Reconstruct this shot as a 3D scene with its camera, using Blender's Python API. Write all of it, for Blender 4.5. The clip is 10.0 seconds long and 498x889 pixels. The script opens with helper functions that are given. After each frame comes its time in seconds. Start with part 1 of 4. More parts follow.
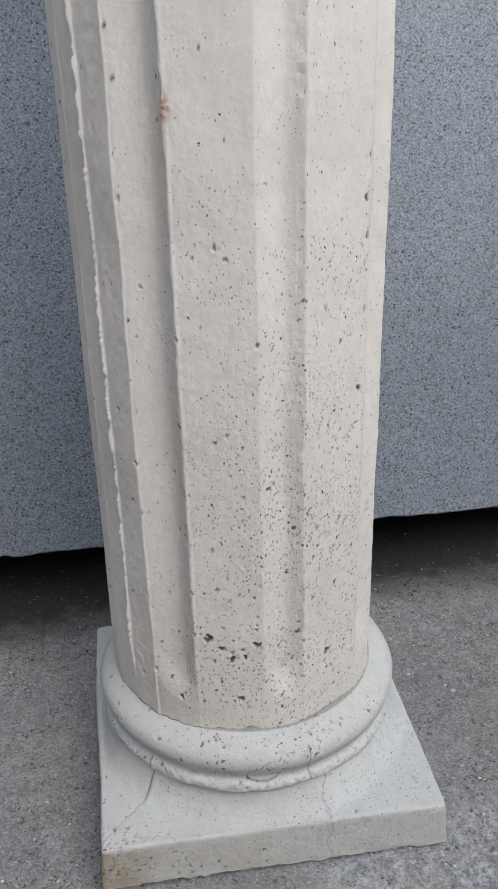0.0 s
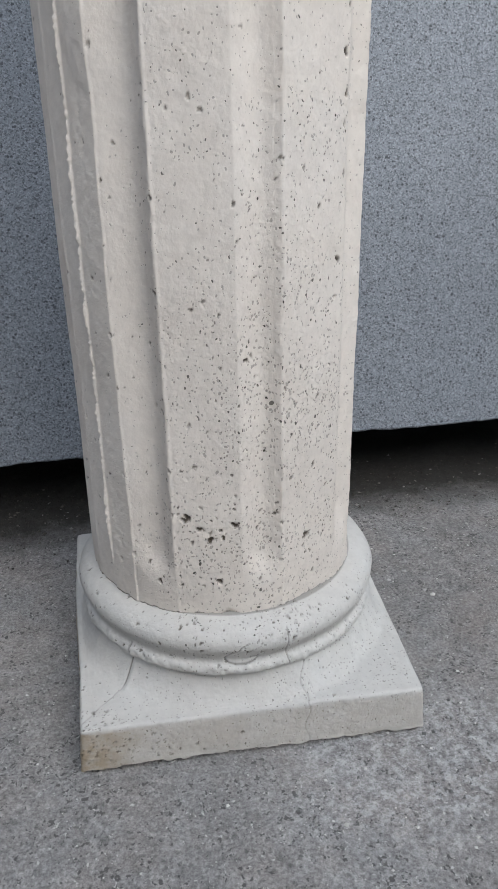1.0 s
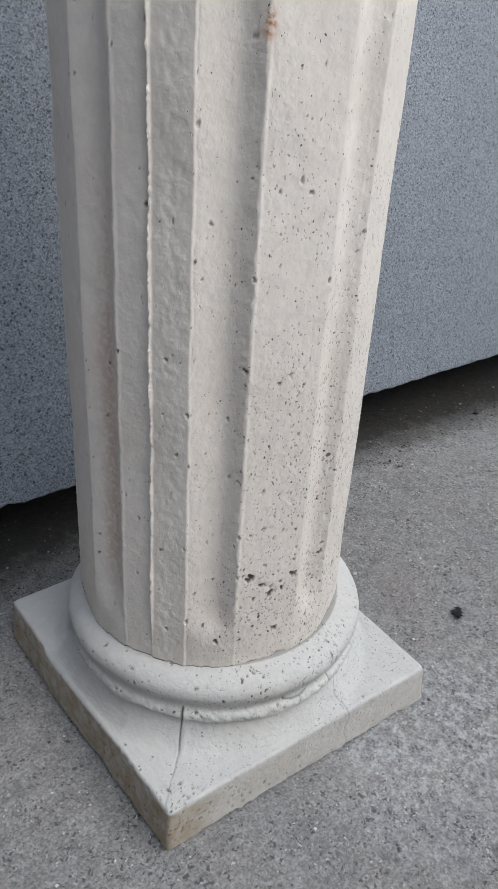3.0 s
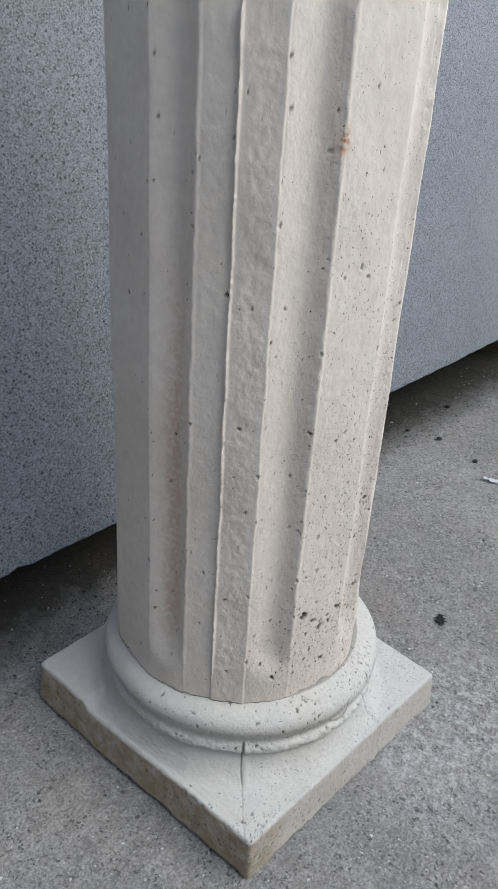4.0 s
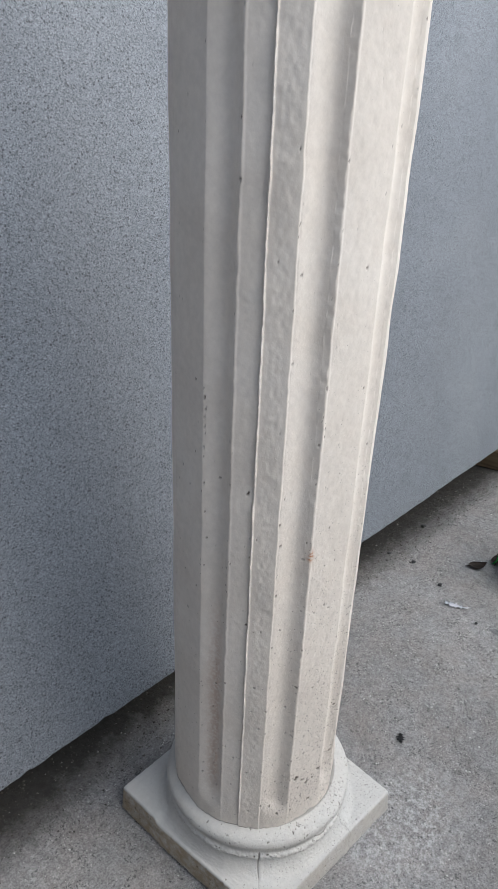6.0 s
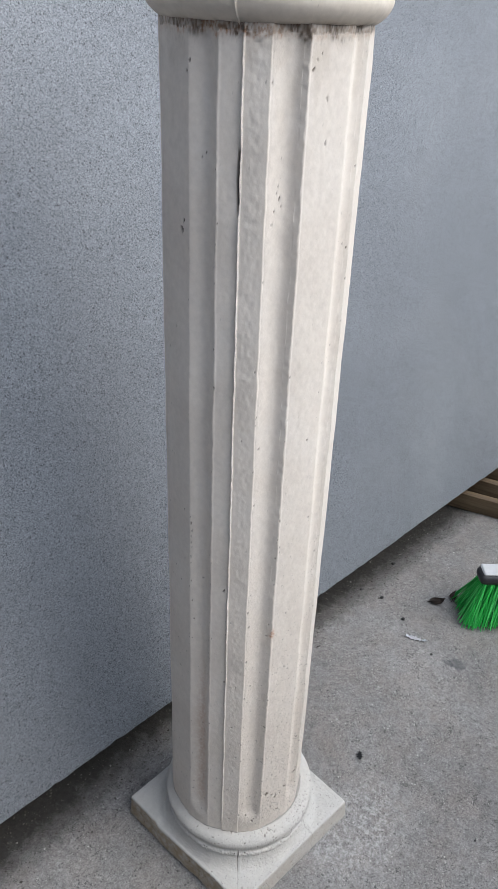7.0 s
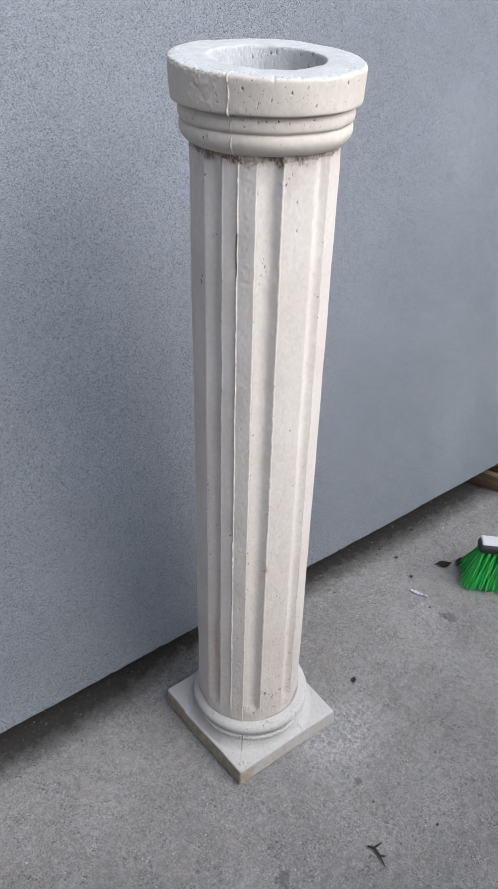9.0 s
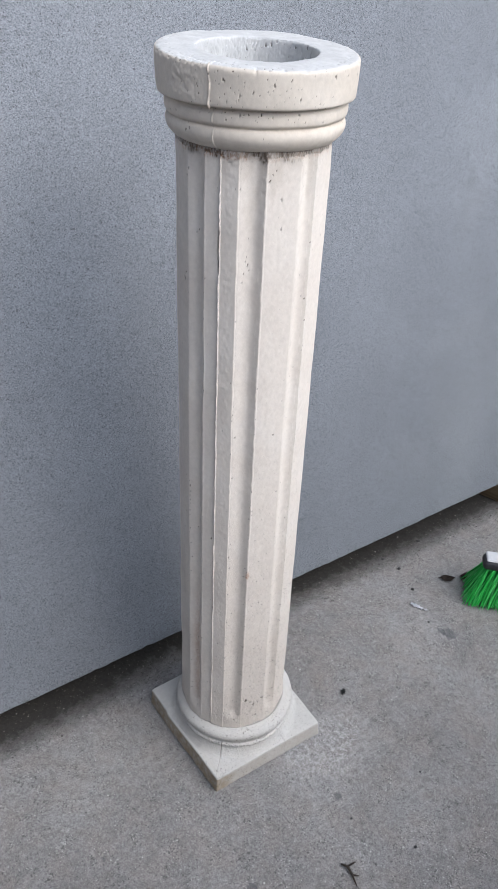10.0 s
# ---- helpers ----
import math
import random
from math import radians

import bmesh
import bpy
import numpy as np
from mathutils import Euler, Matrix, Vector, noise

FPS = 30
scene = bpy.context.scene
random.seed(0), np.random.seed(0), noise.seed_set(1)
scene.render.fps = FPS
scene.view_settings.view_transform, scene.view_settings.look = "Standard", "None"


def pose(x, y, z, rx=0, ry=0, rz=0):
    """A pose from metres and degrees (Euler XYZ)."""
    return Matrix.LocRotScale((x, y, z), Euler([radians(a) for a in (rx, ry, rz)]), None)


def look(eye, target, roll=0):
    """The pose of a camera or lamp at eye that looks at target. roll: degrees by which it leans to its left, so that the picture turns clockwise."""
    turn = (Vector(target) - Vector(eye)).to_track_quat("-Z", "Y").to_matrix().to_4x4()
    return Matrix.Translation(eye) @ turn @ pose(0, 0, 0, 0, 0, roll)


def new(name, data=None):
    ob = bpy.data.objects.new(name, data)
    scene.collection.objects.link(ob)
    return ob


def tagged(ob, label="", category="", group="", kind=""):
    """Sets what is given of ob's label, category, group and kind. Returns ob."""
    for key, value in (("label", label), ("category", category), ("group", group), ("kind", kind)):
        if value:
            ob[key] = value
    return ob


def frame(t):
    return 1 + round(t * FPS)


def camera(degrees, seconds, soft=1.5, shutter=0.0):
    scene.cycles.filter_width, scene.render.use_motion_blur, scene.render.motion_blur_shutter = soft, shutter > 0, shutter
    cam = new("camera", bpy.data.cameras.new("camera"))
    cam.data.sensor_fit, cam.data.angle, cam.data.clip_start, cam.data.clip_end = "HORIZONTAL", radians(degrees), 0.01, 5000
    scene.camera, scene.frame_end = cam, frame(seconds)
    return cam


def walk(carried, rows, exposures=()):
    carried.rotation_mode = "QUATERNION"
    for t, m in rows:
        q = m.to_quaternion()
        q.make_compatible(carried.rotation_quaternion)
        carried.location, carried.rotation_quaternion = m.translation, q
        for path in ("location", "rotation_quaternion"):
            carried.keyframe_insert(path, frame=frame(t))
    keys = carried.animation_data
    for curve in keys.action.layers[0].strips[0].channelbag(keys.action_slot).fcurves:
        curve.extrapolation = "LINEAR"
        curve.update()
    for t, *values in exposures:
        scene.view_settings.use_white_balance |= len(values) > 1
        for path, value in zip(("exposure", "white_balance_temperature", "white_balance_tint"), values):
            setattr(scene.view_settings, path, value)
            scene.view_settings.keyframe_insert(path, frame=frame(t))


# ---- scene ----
cam = camera(35.35, 10.0, 1.2)
PATH = [
    (0, (-0.0810, -0.4924, 0.4750), (0.2446, 1.3162, -0.3143), -1.05),
    (0.5, (-0.0834, -0.5030, 0.4333), (0.2593, 1.2843, -0.3962), -0.90),
    (1, (-0.0791, -0.5102, 0.4223), (0.2703, 1.2580, -0.4445), -0.65),
    (1.5, (-0.0898, -0.5074, 0.4223), (0.3187, 1.2487, -0.4432), 0.00),
    (2, (-0.1164, -0.4849, 0.4494), (0.4146, 1.1916, -0.5032), 1.39),
    (2.3, (-0.1600, -0.4550, 0.4750), (0.5010, 1.1390, -0.5350), 2.80),
    (2.5, (-0.2143, -0.4379, 0.4805), (0.6468, 1.0804, -0.4958), 4.13),
    (3, (-0.2901, -0.3804, 0.4839), (0.8300, 0.9511, -0.5022), 3.94),
    (3.2, (-0.3239, -0.3586, 0.4906), (0.8734, 0.9083, -0.4899), 3.86),
    (4.3, (-0.4050, -0.3200, 0.5300), (0.9900, 0.7740, -0.3970), 3.80),
    (4.5, (-0.4149, -0.3211, 0.5385), (0.9904, 0.7591, -0.3880), 3.64),
    (5, (-0.4208, -0.3363, 0.6309), (0.9605, 0.7833, -0.2848), 3.30),
    (5.2, (-0.4276, -0.3442, 0.6779), (0.9403, 0.7747, -0.2585), 2.81),
    (5.5, (-0.4561, -0.3681, 0.7656), (0.8818, 0.7582, -0.2047), 2.74),
    (6.8, (-0.5811, -0.4873, 1.0966), (0.7271, 0.6587, 0.1089), 2.57),
    (7, (-0.5907, -0.5157, 1.1422), (0.7041, 0.6256, 0.1318), 2.58),
    (7.5, (-0.6299, -0.6076, 1.2369), (0.6264, 0.5340, 0.1793), 2.55),
    (8, (-0.6589, -0.6879, 1.2830), (0.5406, 0.5072, 0.2187), 2.15),
    (8.5, (-0.6867, -0.7504, 1.3279), (0.4375, 0.4951, 0.2393), 1.56),
    (9, (-0.6801, -0.7761, 1.3420), (0.4012, 0.4897, 0.2335), 1.77),
    (9.5, (-0.6686, -0.7730, 1.3373), (0.4095, 0.4943, 0.2276), 3.01),
    (10, (-0.6037, -0.8023, 1.3335), (0.4052, 0.5176, 0.2199), 2.93),
]
EXPOSURES = [(0, -0.39, 6000, 7), (2, -0.30, 6020, 7), (4.5, -0.15, 6080, 6), (5.5, -0.16, 6120, 7), (7, -0.16, 6150, 8), (8, -0.16, 6100, 10), (10, -0.15, 6060, 10)]
walk(cam, [(t, look(eye, target, roll)) for t, eye, target, roll in PATH], EXPOSURES)

# ---- light ----
SUN_AZ, SUN_EL = -70.0, 44.0          # degrees: where the light stands, from +x towards +y, and above the horizon
world = bpy.data.worlds.new("sky")
scene.world = world
world.use_nodes = True
wn = world.node_tree
sky = wn.nodes.new("ShaderNodeTexSky")
sky.sky_type = "NISHITA"
sky.sun_disc = False
sky.air_density, sky.dust_density, sky.ozone_density = 0.8, 4.0, 0.5
sky.sun_elevation = radians(SUN_EL)
sky.sun_rotation = radians(90 - SUN_AZ)
wn.links.new(sky.outputs["Color"], wn.nodes["Background"].inputs["Color"])
wn.nodes["Background"].inputs["Strength"].default_value = 0.165
sun = new("sun", bpy.data.lights.new("sun", "SUN"))
sun.data.energy = 3.7
sun.data.angle = radians(68)
sun.data.color = (0.955, 0.98, 1.0)
sun_dir = Vector((math.cos(radians(SUN_AZ)) * math.cos(radians(SUN_EL)), math.sin(radians(SUN_AZ)) * math.cos(radians(SUN_EL)), math.sin(radians(SUN_EL))))
sun.matrix_world = look(sun_dir * 20, (0, 0, 0))

# ---- materials ----
def material(name):
    m = bpy.data.materials.new(name)
    m.use_nodes = True
    return m, m.node_tree.nodes, m.node_tree.links, m.node_tree.nodes["Principled BSDF"]


def noise_tex(n, l, co, scale, detail=4.0, rough=0.55, dist=0.0):
    t = n.new("ShaderNodeTexNoise")
    t.inputs["Scale"].default_value, t.inputs["Detail"].default_value = scale, detail
    t.inputs["Roughness"].default_value, t.inputs["Distortion"].default_value = rough, dist
    l.new(co, t.inputs["Vector"])
    return t.outputs["Fac"]


def cells(n, l, co, scale, out="Distance", randomness=1.0):
    t = n.new("ShaderNodeTexVoronoi")
    t.inputs["Scale"].default_value, t.inputs["Randomness"].default_value = scale, randomness
    l.new(co, t.inputs["Vector"])
    return t.outputs[out]


def ramp(n, l, fac, stops, mode="LINEAR"):
    r = n.new("ShaderNodeValToRGB")
    r.color_ramp.interpolation = mode
    while len(r.color_ramp.elements) < len(stops):
        r.color_ramp.elements.new(0.5)
    for e, (p, c) in zip(r.color_ramp.elements, stops):
        e.position = p
        e.color = (*c, 1) if len(c) == 3 else c
    l.new(fac, r.inputs["Fac"])
    return r.outputs["Color"]


def grey(v):
    return (v, v, v)


def mix(n, l, fac, a, b, mode="MIX"):
    m = n.new("ShaderNodeMix")
    m.data_type, m.blend_type = "RGBA", mode
    for sock, val in ((m.inputs[0], fac), (m.inputs[6], a), (m.inputs[7], b)):
        if isinstance(val, (int, float)):
            sock.default_value = val
        elif isinstance(val, tuple):
            sock.default_value = (*val, 1)
        else:
            l.new(val, sock)
    return m.outputs[2]


def maths(n, l, op, a, b=0.0, clamp=False):
    m = n.new("ShaderNodeMath")
    m.operation, m.use_clamp = op, clamp
    for sock, val in ((m.inputs[0], a), (m.inputs[1], b)):
        if isinstance(val, (int, float)):
            sock.default_value = val
        else:
            l.new(val, sock)
    return m.outputs[0]


def bump(n, l, height, strength, distance, normal=None):
    b = n.new("ShaderNodeBump")
    b.inputs["Strength"].default_value, b.inputs["Distance"].default_value = strength, distance
    l.new(height, b.inputs["Height"])
    if normal is not None:
        l.new(normal, b.inputs["Normal"])
    return b.outputs["Normal"]


def coords(n, which="Object"):
    return n.new("ShaderNodeTexCoord").outputs[which]


def cast_stone(name, pores=1.0, stain=1.0, tone=(1.0, 1.0, 1.0)):
    """Off-white cast cement: cloudy cream tone, dark pores, grit."""
    m, n, l, p = material(name)
    co = coords(n)
    cloud = ramp(n, l, noise_tex(n, l, co, 9, 5, 0.6), [(0.3, (0.705, 0.65, 0.585)), (0.5, (0.745, 0.695, 0.63)), (0.7, (0.77, 0.727, 0.67))])
    fine = ramp(n, l, noise_tex(n, l, co, 130, 3, 0.7), [(0.3, grey(0.91)), (0.65, grey(1.0))])
    col = mix(n, l, 1.0, mix(n, l, 1.0, cloud, fine, "MULTIPLY"), tone, "MULTIPLY")
    blot = ramp(n, l, noise_tex(n, l, co, 34, 4, 0.6, 0.4), [(0.52, grey(0)), (0.72, grey(1))])
    col = mix(n, l, maths(n, l, "MULTIPLY", blot, 0.10 * stain), col, (0.60, 0.51, 0.43))
    # pores gather in patches
    stretch = n.new("ShaderNodeMapping")
    stretch.inputs["Scale"].default_value = (1.12, 1.12, 0.9)
    stretch.inputs["Rotation"].default_value = (0.3, 0.5, 0.0)
    l.new(co, stretch.inputs["Vector"])
    warp = mix(n, l, 0.006, stretch.outputs["Vector"], n_color(n, l, co, 120), "ADD")
    patch = ramp(n, l, noise_tex(n, l, co, 14, 4, 0.65), [(0.36, grey(0.65)), (0.6, grey(1))])
    low = n.new("ShaderNodeSeparateXYZ")
    l.new(co, low.inputs[0])
    foot = n.new("ShaderNodeMapRange")              # the foot of the cast is the more porous
    for k, val in (("From Min", 0.75), ("From Max", 0.25), ("To Min", 0.32), ("To Max", 1.0)):
        foot.inputs[k].default_value = val
    l.new(low.outputs["Z"], foot.inputs["Value"])
    dens = maths(n, l, "MULTIPLY", patch, foot.outputs["Result"])
    front = n.new("ShaderNodeMapRange")             # the side that lay down in the mould has the most bubbles
    for k, val in (("From Min", 0.02), ("From Max", 0.085), ("To Min", 0.3), ("To Max", 1.0)):
        front.inputs[k].default_value = val
    l.new(maths(n, l, "ADD", maths(n, l, "MULTIPLY", low.outputs["Y"], -0.97), maths(n, l, "MULTIPLY", low.outputs["X"], 0.25)), front.inputs["Value"])
    dens = maths(n, l, "MULTIPLY", dens, front.outputs["Result"])
    soil_shade = n.new("ShaderNodeAttribute")             # the unfinished sides are as porous as the foot
    soil_shade.attribute_name = "soil_shade"
    dens = maths(n, l, "MAXIMUM", dens, maths(n, l, "MULTIPLY", soil_shade.outputs["Fac"], 0.8, True))

    def holes(scale, share, width):
        d, c = cells(n, l, warp, scale), sep(n, l, cells(n, l, warp, scale, "Color"), 0)
        open_to = maths(n, l, "MULTIPLY", maths(n, l, "SUBTRACT", c, maths(n, l, "SUBTRACT", 1.0, maths(n, l, "MULTIPLY", dens, share))), width)
        return maths(n, l, "MULTIPLY", maths(n, l, "SUBTRACT", open_to, d), 24.0, True)
    faint = maths(n, l, "MULTIPLY", holes(520, 0.72 * pores, 0.80), 0.42)
    pore = maths(n, l, "MAXIMUM", faint, maths(n, l, "MAXIMUM", maths(n, l, "MULTIPLY", holes(330, 0.42 * pores, 0.86), 0.85), holes(190, 0.25 * pores, 0.80)))
    col = mix(n, l, maths(n, l, "MULTIPLY", pore, 0.96), col, (0.058, 0.050, 0.041))
    rust = n.new("ShaderNodeAttribute")
    rust.attribute_name = "rust"
    rusty = maths(n, l, "MULTIPLY", rust.outputs["Fac"], ramp(n, l, noise_tex(n, l, co, 300, 3), [(0.4, grey(0.2)), (0.55, grey(1))]))
    col = mix(n, l, rusty, col, (0.38, 0.16, 0.06))
    soil_shaded = maths(n, l, "MULTIPLY", soil_shade.outputs["Fac"], ramp(n, l, noise_tex(n, l, co, 70, 5, 0.7), [(0.3, grey(0.25)), (0.6, grey(1))]))
    col = mix(n, l, soil_shaded, col, (0.30, 0.242, 0.168))
    sky_tone = n.new("ShaderNodeAttribute")              # cooler, greyer open top and hole: sky light put into the colour
    sky_tone.attribute_name = "sky_tone"
    cool_grey = ramp(n, l, noise_tex(n, l, co, 55, 5, 0.65), [(0.3, (0.42, 0.435, 0.445)), (0.7, (0.56, 0.575, 0.585))])
    col = mix(n, l, maths(n, l, "MULTIPLY", sky_tone.outputs["Fac"], 0.85), col, cool_grey)
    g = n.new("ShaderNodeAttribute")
    g.attribute_name = "dark_mark"
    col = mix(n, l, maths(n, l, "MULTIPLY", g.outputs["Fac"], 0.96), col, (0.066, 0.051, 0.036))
    l.new(col, p.inputs["Base Color"])
    p.inputs["Roughness"].default_value = 0.85
    p.inputs["Specular IOR Level"].default_value = 0.25
    h = maths(n, l, "SUBTRACT", maths(n, l, "MULTIPLY", noise_tex(n, l, co, 330, 3, 0.55), 0.6), maths(n, l, "MULTIPLY", pore, 0.9))
    gritty = ramp(n, l, noise_tex(n, l, co, 20, 3, 0.6), [(0.35, grey(0.35)), (0.65, grey(1.0))])
    nrm = bump(n, l, maths(n, l, "MULTIPLY", maths(n, l, "MULTIPLY", h, maths(n, l, "POWER", foot.outputs["Result"], 1.6)), maths(n, l, "MULTIPLY", gritty, maths(n, l, "ADD", 0.45, maths(n, l, "MULTIPLY", front.outputs["Result"], 0.55)))), 0.55 + 0.45 * pores, 0.0019)
    nrm = bump(n, l, noise_tex(n, l, co, 110, 3, 0.5), 0.16, 0.003, nrm)
    l.new(nrm, p.inputs["Normal"])
    return m


def n_color(n, l, co, scale):
    t = n.new("ShaderNodeTexNoise")
    t.inputs["Scale"].default_value, t.inputs["Detail"].default_value = scale, 2
    l.new(co, t.inputs["Vector"])
    return t.outputs["Color"]


def sep(n, l, col, i):
    s = n.new("ShaderNodeSeparateColor")
    l.new(col, s.inputs[0])
    return s.outputs[i]


def granite():
    m, n, l, p = material("granite")
    co = coords(n)
    warp = mix(n, l, 0.0016, co, n_color(n, l, co, 500), "ADD")
    a = sep(n, l, cells(n, l, warp, 820, "Color"), 0)
    grains = ramp(n, l, a, [(0.0, (0.06, 0.063, 0.068)), (0.17, (0.12, 0.126, 0.134)), (0.29, (0.215, 0.225, 0.235)), (0.62, (0.27, 0.28, 0.29)), (0.88, (0.38, 0.39, 0.40))], "CONSTANT")
    b = sep(n, l, cells(n, l, warp, 1600, "Color"), 1)
    grit = ramp(n, l, b, [(0.0, (0.09, 0.093, 0.098)), (0.16, (0.215, 0.223, 0.233)), (0.62, (0.27, 0.278, 0.288)), (0.9, (0.345, 0.355, 0.365))], "CONSTANT")
    col = mix(n, l, 0.36, grains, grit)
    fleck = sep(n, l, cells(n, l, warp, 330, "Color"), 2)
    near = maths(n, l, "MULTIPLY", maths(n, l, "SUBTRACT", maths(n, l, "MULTIPLY", maths(n, l, "SUBTRACT", fleck, 0.68), 1.6), cells(n, l, warp, 330)), 9.0, True)
    col = mix(n, l, maths(n, l, "MULTIPLY", near, 0.85), col, (0.035, 0.037, 0.042))
    mica = maths(n, l, "MULTIPLY", maths(n, l, "SUBTRACT", maths(n, l, "MULTIPLY", maths(n, l, "SUBTRACT", sep(n, l, cells(n, l, warp, 210, "Color"), 1), 0.84), 2.2), cells(n, l, warp, 210)), 9.0, True)
    col = mix(n, l, maths(n, l, "MULTIPLY", mica, 0.75), col, (0.05, 0.053, 0.06))
    cloud = ramp(n, l, noise_tex(n, l, co, 4, 4, 0.6), [(0.3, grey(0.76)), (0.7, grey(0.89))])
    col = mix(n, l, 1.0, col, cloud, "MULTIPLY")
    dust = ramp(n, l, noise_tex(n, l, co, 2.2, 5, 0.65, 0.6), [(0.5, grey(0)), (0.75, grey(1))])
    col = mix(n, l, maths(n, l, "MULTIPLY", dust, 0.08), col, (0.47, 0.45, 0.42))
    col = mix(n, l, 1.0, col, (0.955, 1.0, 1.07), "MULTIPLY")
    l.new(col, p.inputs["Base Color"])
    l.new(ramp(n, l, noise_tex(n, l, co, 7, 4), [(0.3, grey(0.50)), (0.7, grey(0.62))]), p.inputs["Roughness"])
    p.inputs["Specular IOR Level"].default_value = 0.4
    l.new(bump(n, l, noise_tex(n, l, co, 700, 2), 0.12, 0.0008), p.inputs["Normal"])
    return m


def ground_concrete():
    m, n, l, p = material("ground_concrete")
    co = coords(n)
    base = ramp(n, l, noise_tex(n, l, co, 3.2, 6, 0.62, 0.3), [(0.28, (0.196, 0.190, 0.184)), (0.5, (0.256, 0.250, 0.244)), (0.72, (0.311, 0.306, 0.302))])
    mott = ramp(n, l, noise_tex(n, l, co, 70, 7, 0.8), [(0.3, grey(0.76)), (0.5, grey(1.0)), (0.7, grey(1.2))])
    col = mix(n, l, 1.0, base, mott, "MULTIPLY")
    sand = ramp(n, l, noise_tex(n, l, co, 430, 5, 0.8), [(0.34, grey(0.45)), (0.5, grey(1.0)), (0.66, grey(1.5))])
    col = mix(n, l, 0.85, col, sand, "MULTIPLY")
    tint = mix(n, l, ramp(n, l, noise_tex(n, l, co, 14, 5, 0.7), [(0.42, grey(0)), (0.62, grey(1))]), (1.0, 1.0, 0.998), (1.03, 0.99, 0.96))
    col = mix(n, l, 1.0, col, tint, "MULTIPLY")
    warp = mix(n, l, 0.008, co, n_color(n, l, co, 260), "ADD")
    for scale, lo, hi in ((400, 0.84, 1.13), (210, 0.92, 1.07)):
        col = mix(n, l, 1.0, col, ramp(n, l, sep(n, l, cells(n, l, warp, scale, "Color"), 1), [(0, grey(lo)), (1, grey(hi))]), "MULTIPLY")
    thick = ramp(n, l, noise_tex(n, l, co, 22, 4, 0.6), [(0.35, grey(0.35)), (0.65, grey(1))])

    def specks(scale, share, width, channel):
        d, c = cells(n, l, warp, scale), sep(n, l, cells(n, l, warp, scale, "Color"), channel)
        reach = maths(n, l, "MULTIPLY", maths(n, l, "SUBTRACT", c, maths(n, l, "SUBTRACT", 1.0, maths(n, l, "MULTIPLY", thick, share))), width)
        return maths(n, l, "MULTIPLY", maths(n, l, "SUBTRACT", reach, d), 18.0, True)
    col = mix(n, l, maths(n, l, "MULTIPLY", specks(340, 0.72, 0.98, 0), 0.85), col, (0.085, 0.083, 0.08))
    col = mix(n, l, maths(n, l, "MULTIPLY", specks(200, 0.20, 1.0, 1), 0.75), col, (0.075, 0.073, 0.072))
    col = mix(n, l, maths(n, l, "MULTIPLY", specks(330, 0.45, 1.0, 2), 0.7), col, (0.60, 0.59, 0.56))
    # lime and cement spilt beside the column
    spot = n.new("ShaderNodeMapping")
    spot.inputs["Location"].default_value = (-0.11 * 7.5, 0.155 * 12.0, 0)
    spot.inputs["Scale"].default_value = (7.5, 12.0, 12.0)
    l.new(co, spot.inputs["Vector"])
    ball = n.new("ShaderNodeTexGradient")
    ball.gradient_type = "SPHERICAL"
    l.new(spot.outputs["Vector"], ball.inputs["Vector"])
    crust = ramp(n, l, noise_tex(n, l, co, 120, 9, 0.86), [(0.49, grey(0)), (0.58, grey(1))])
    lime = maths(n, l, "MULTIPLY", ramp(n, l, ball.outputs["Fac"], [(0.03, grey(0)), (0.55, grey(1))]), crust)
    col = mix(n, l, maths(n, l, "MULTIPLY", lime, 0.55), col, (0.62, 0.62, 0.62))
    # small wet spots and spilt drops
    for x, y, r in ((0.546, -0.091, 0.028), (-0.164, -0.297, 0.024), (0.067, -0.25, 0.016), (0.535, -0.075, 0.018), (-0.34, -0.11, 0.009), (-0.371, -0.074, 0.007)):
        drop = n.new("ShaderNodeMapping")
        drop.inputs["Location"].default_value = (-x / r, -y / r, 0)
        drop.inputs["Scale"].default_value = (1 / r, 1 / r, 1 / r)
        l.new(warp, drop.inputs["Vector"])
        ball = n.new("ShaderNodeTexGradient")
        ball.gradient_type = "SPHERICAL"
        l.new(drop.outputs["Vector"], ball.inputs["Vector"])
        edge = maths(n, l, "ADD", ball.outputs["Fac"], maths(n, l, "MULTIPLY", maths(n, l, "SUBTRACT", noise_tex(n, l, co, 110, 4, 0.6), 0.5), 1.6))
        col = mix(n, l, maths(n, l, "MULTIPLY", ramp(n, l, edge, [(0.35, grey(0)), (0.6, grey(1))]), 0.6), col, (0.09, 0.09, 0.10))
    stain = ramp(n, l, noise_tex(n, l, co, 7, 5, 0.65, 0.8), [(0.58, grey(0)), (0.72, grey(1))])
    col = mix(n, l, maths(n, l, "MULTIPLY", stain, 0.25), col, (0.25, 0.215, 0.19))
    # shade of the gap under the slab, painted dark into the floor colour
    dark_mask = n.new("ShaderNodeAttribute")
    dark_mask.attribute_name = "earth"
    gap_shade = maths(n, l, "ADD", dark_mask.outputs["Fac"], maths(n, l, "MULTIPLY", maths(n, l, "SUBTRACT", noise_tex(n, l, co, 38, 7, 0.75, 0.3), 0.5), maths(n, l, "MULTIPLY", dark_mask.outputs["Fac"], 1.3)))
    col = mix(n, l, ramp(n, l, gap_shade, [(0.18, grey(0)), (0.45, grey(0.55)), (0.75, grey(0.97))]), col, mix(n, l, noise_tex(n, l, co, 120, 4), (0.022, 0.021, 0.019), (0.058, 0.055, 0.05)))
    l.new(col, p.inputs["Base Color"])
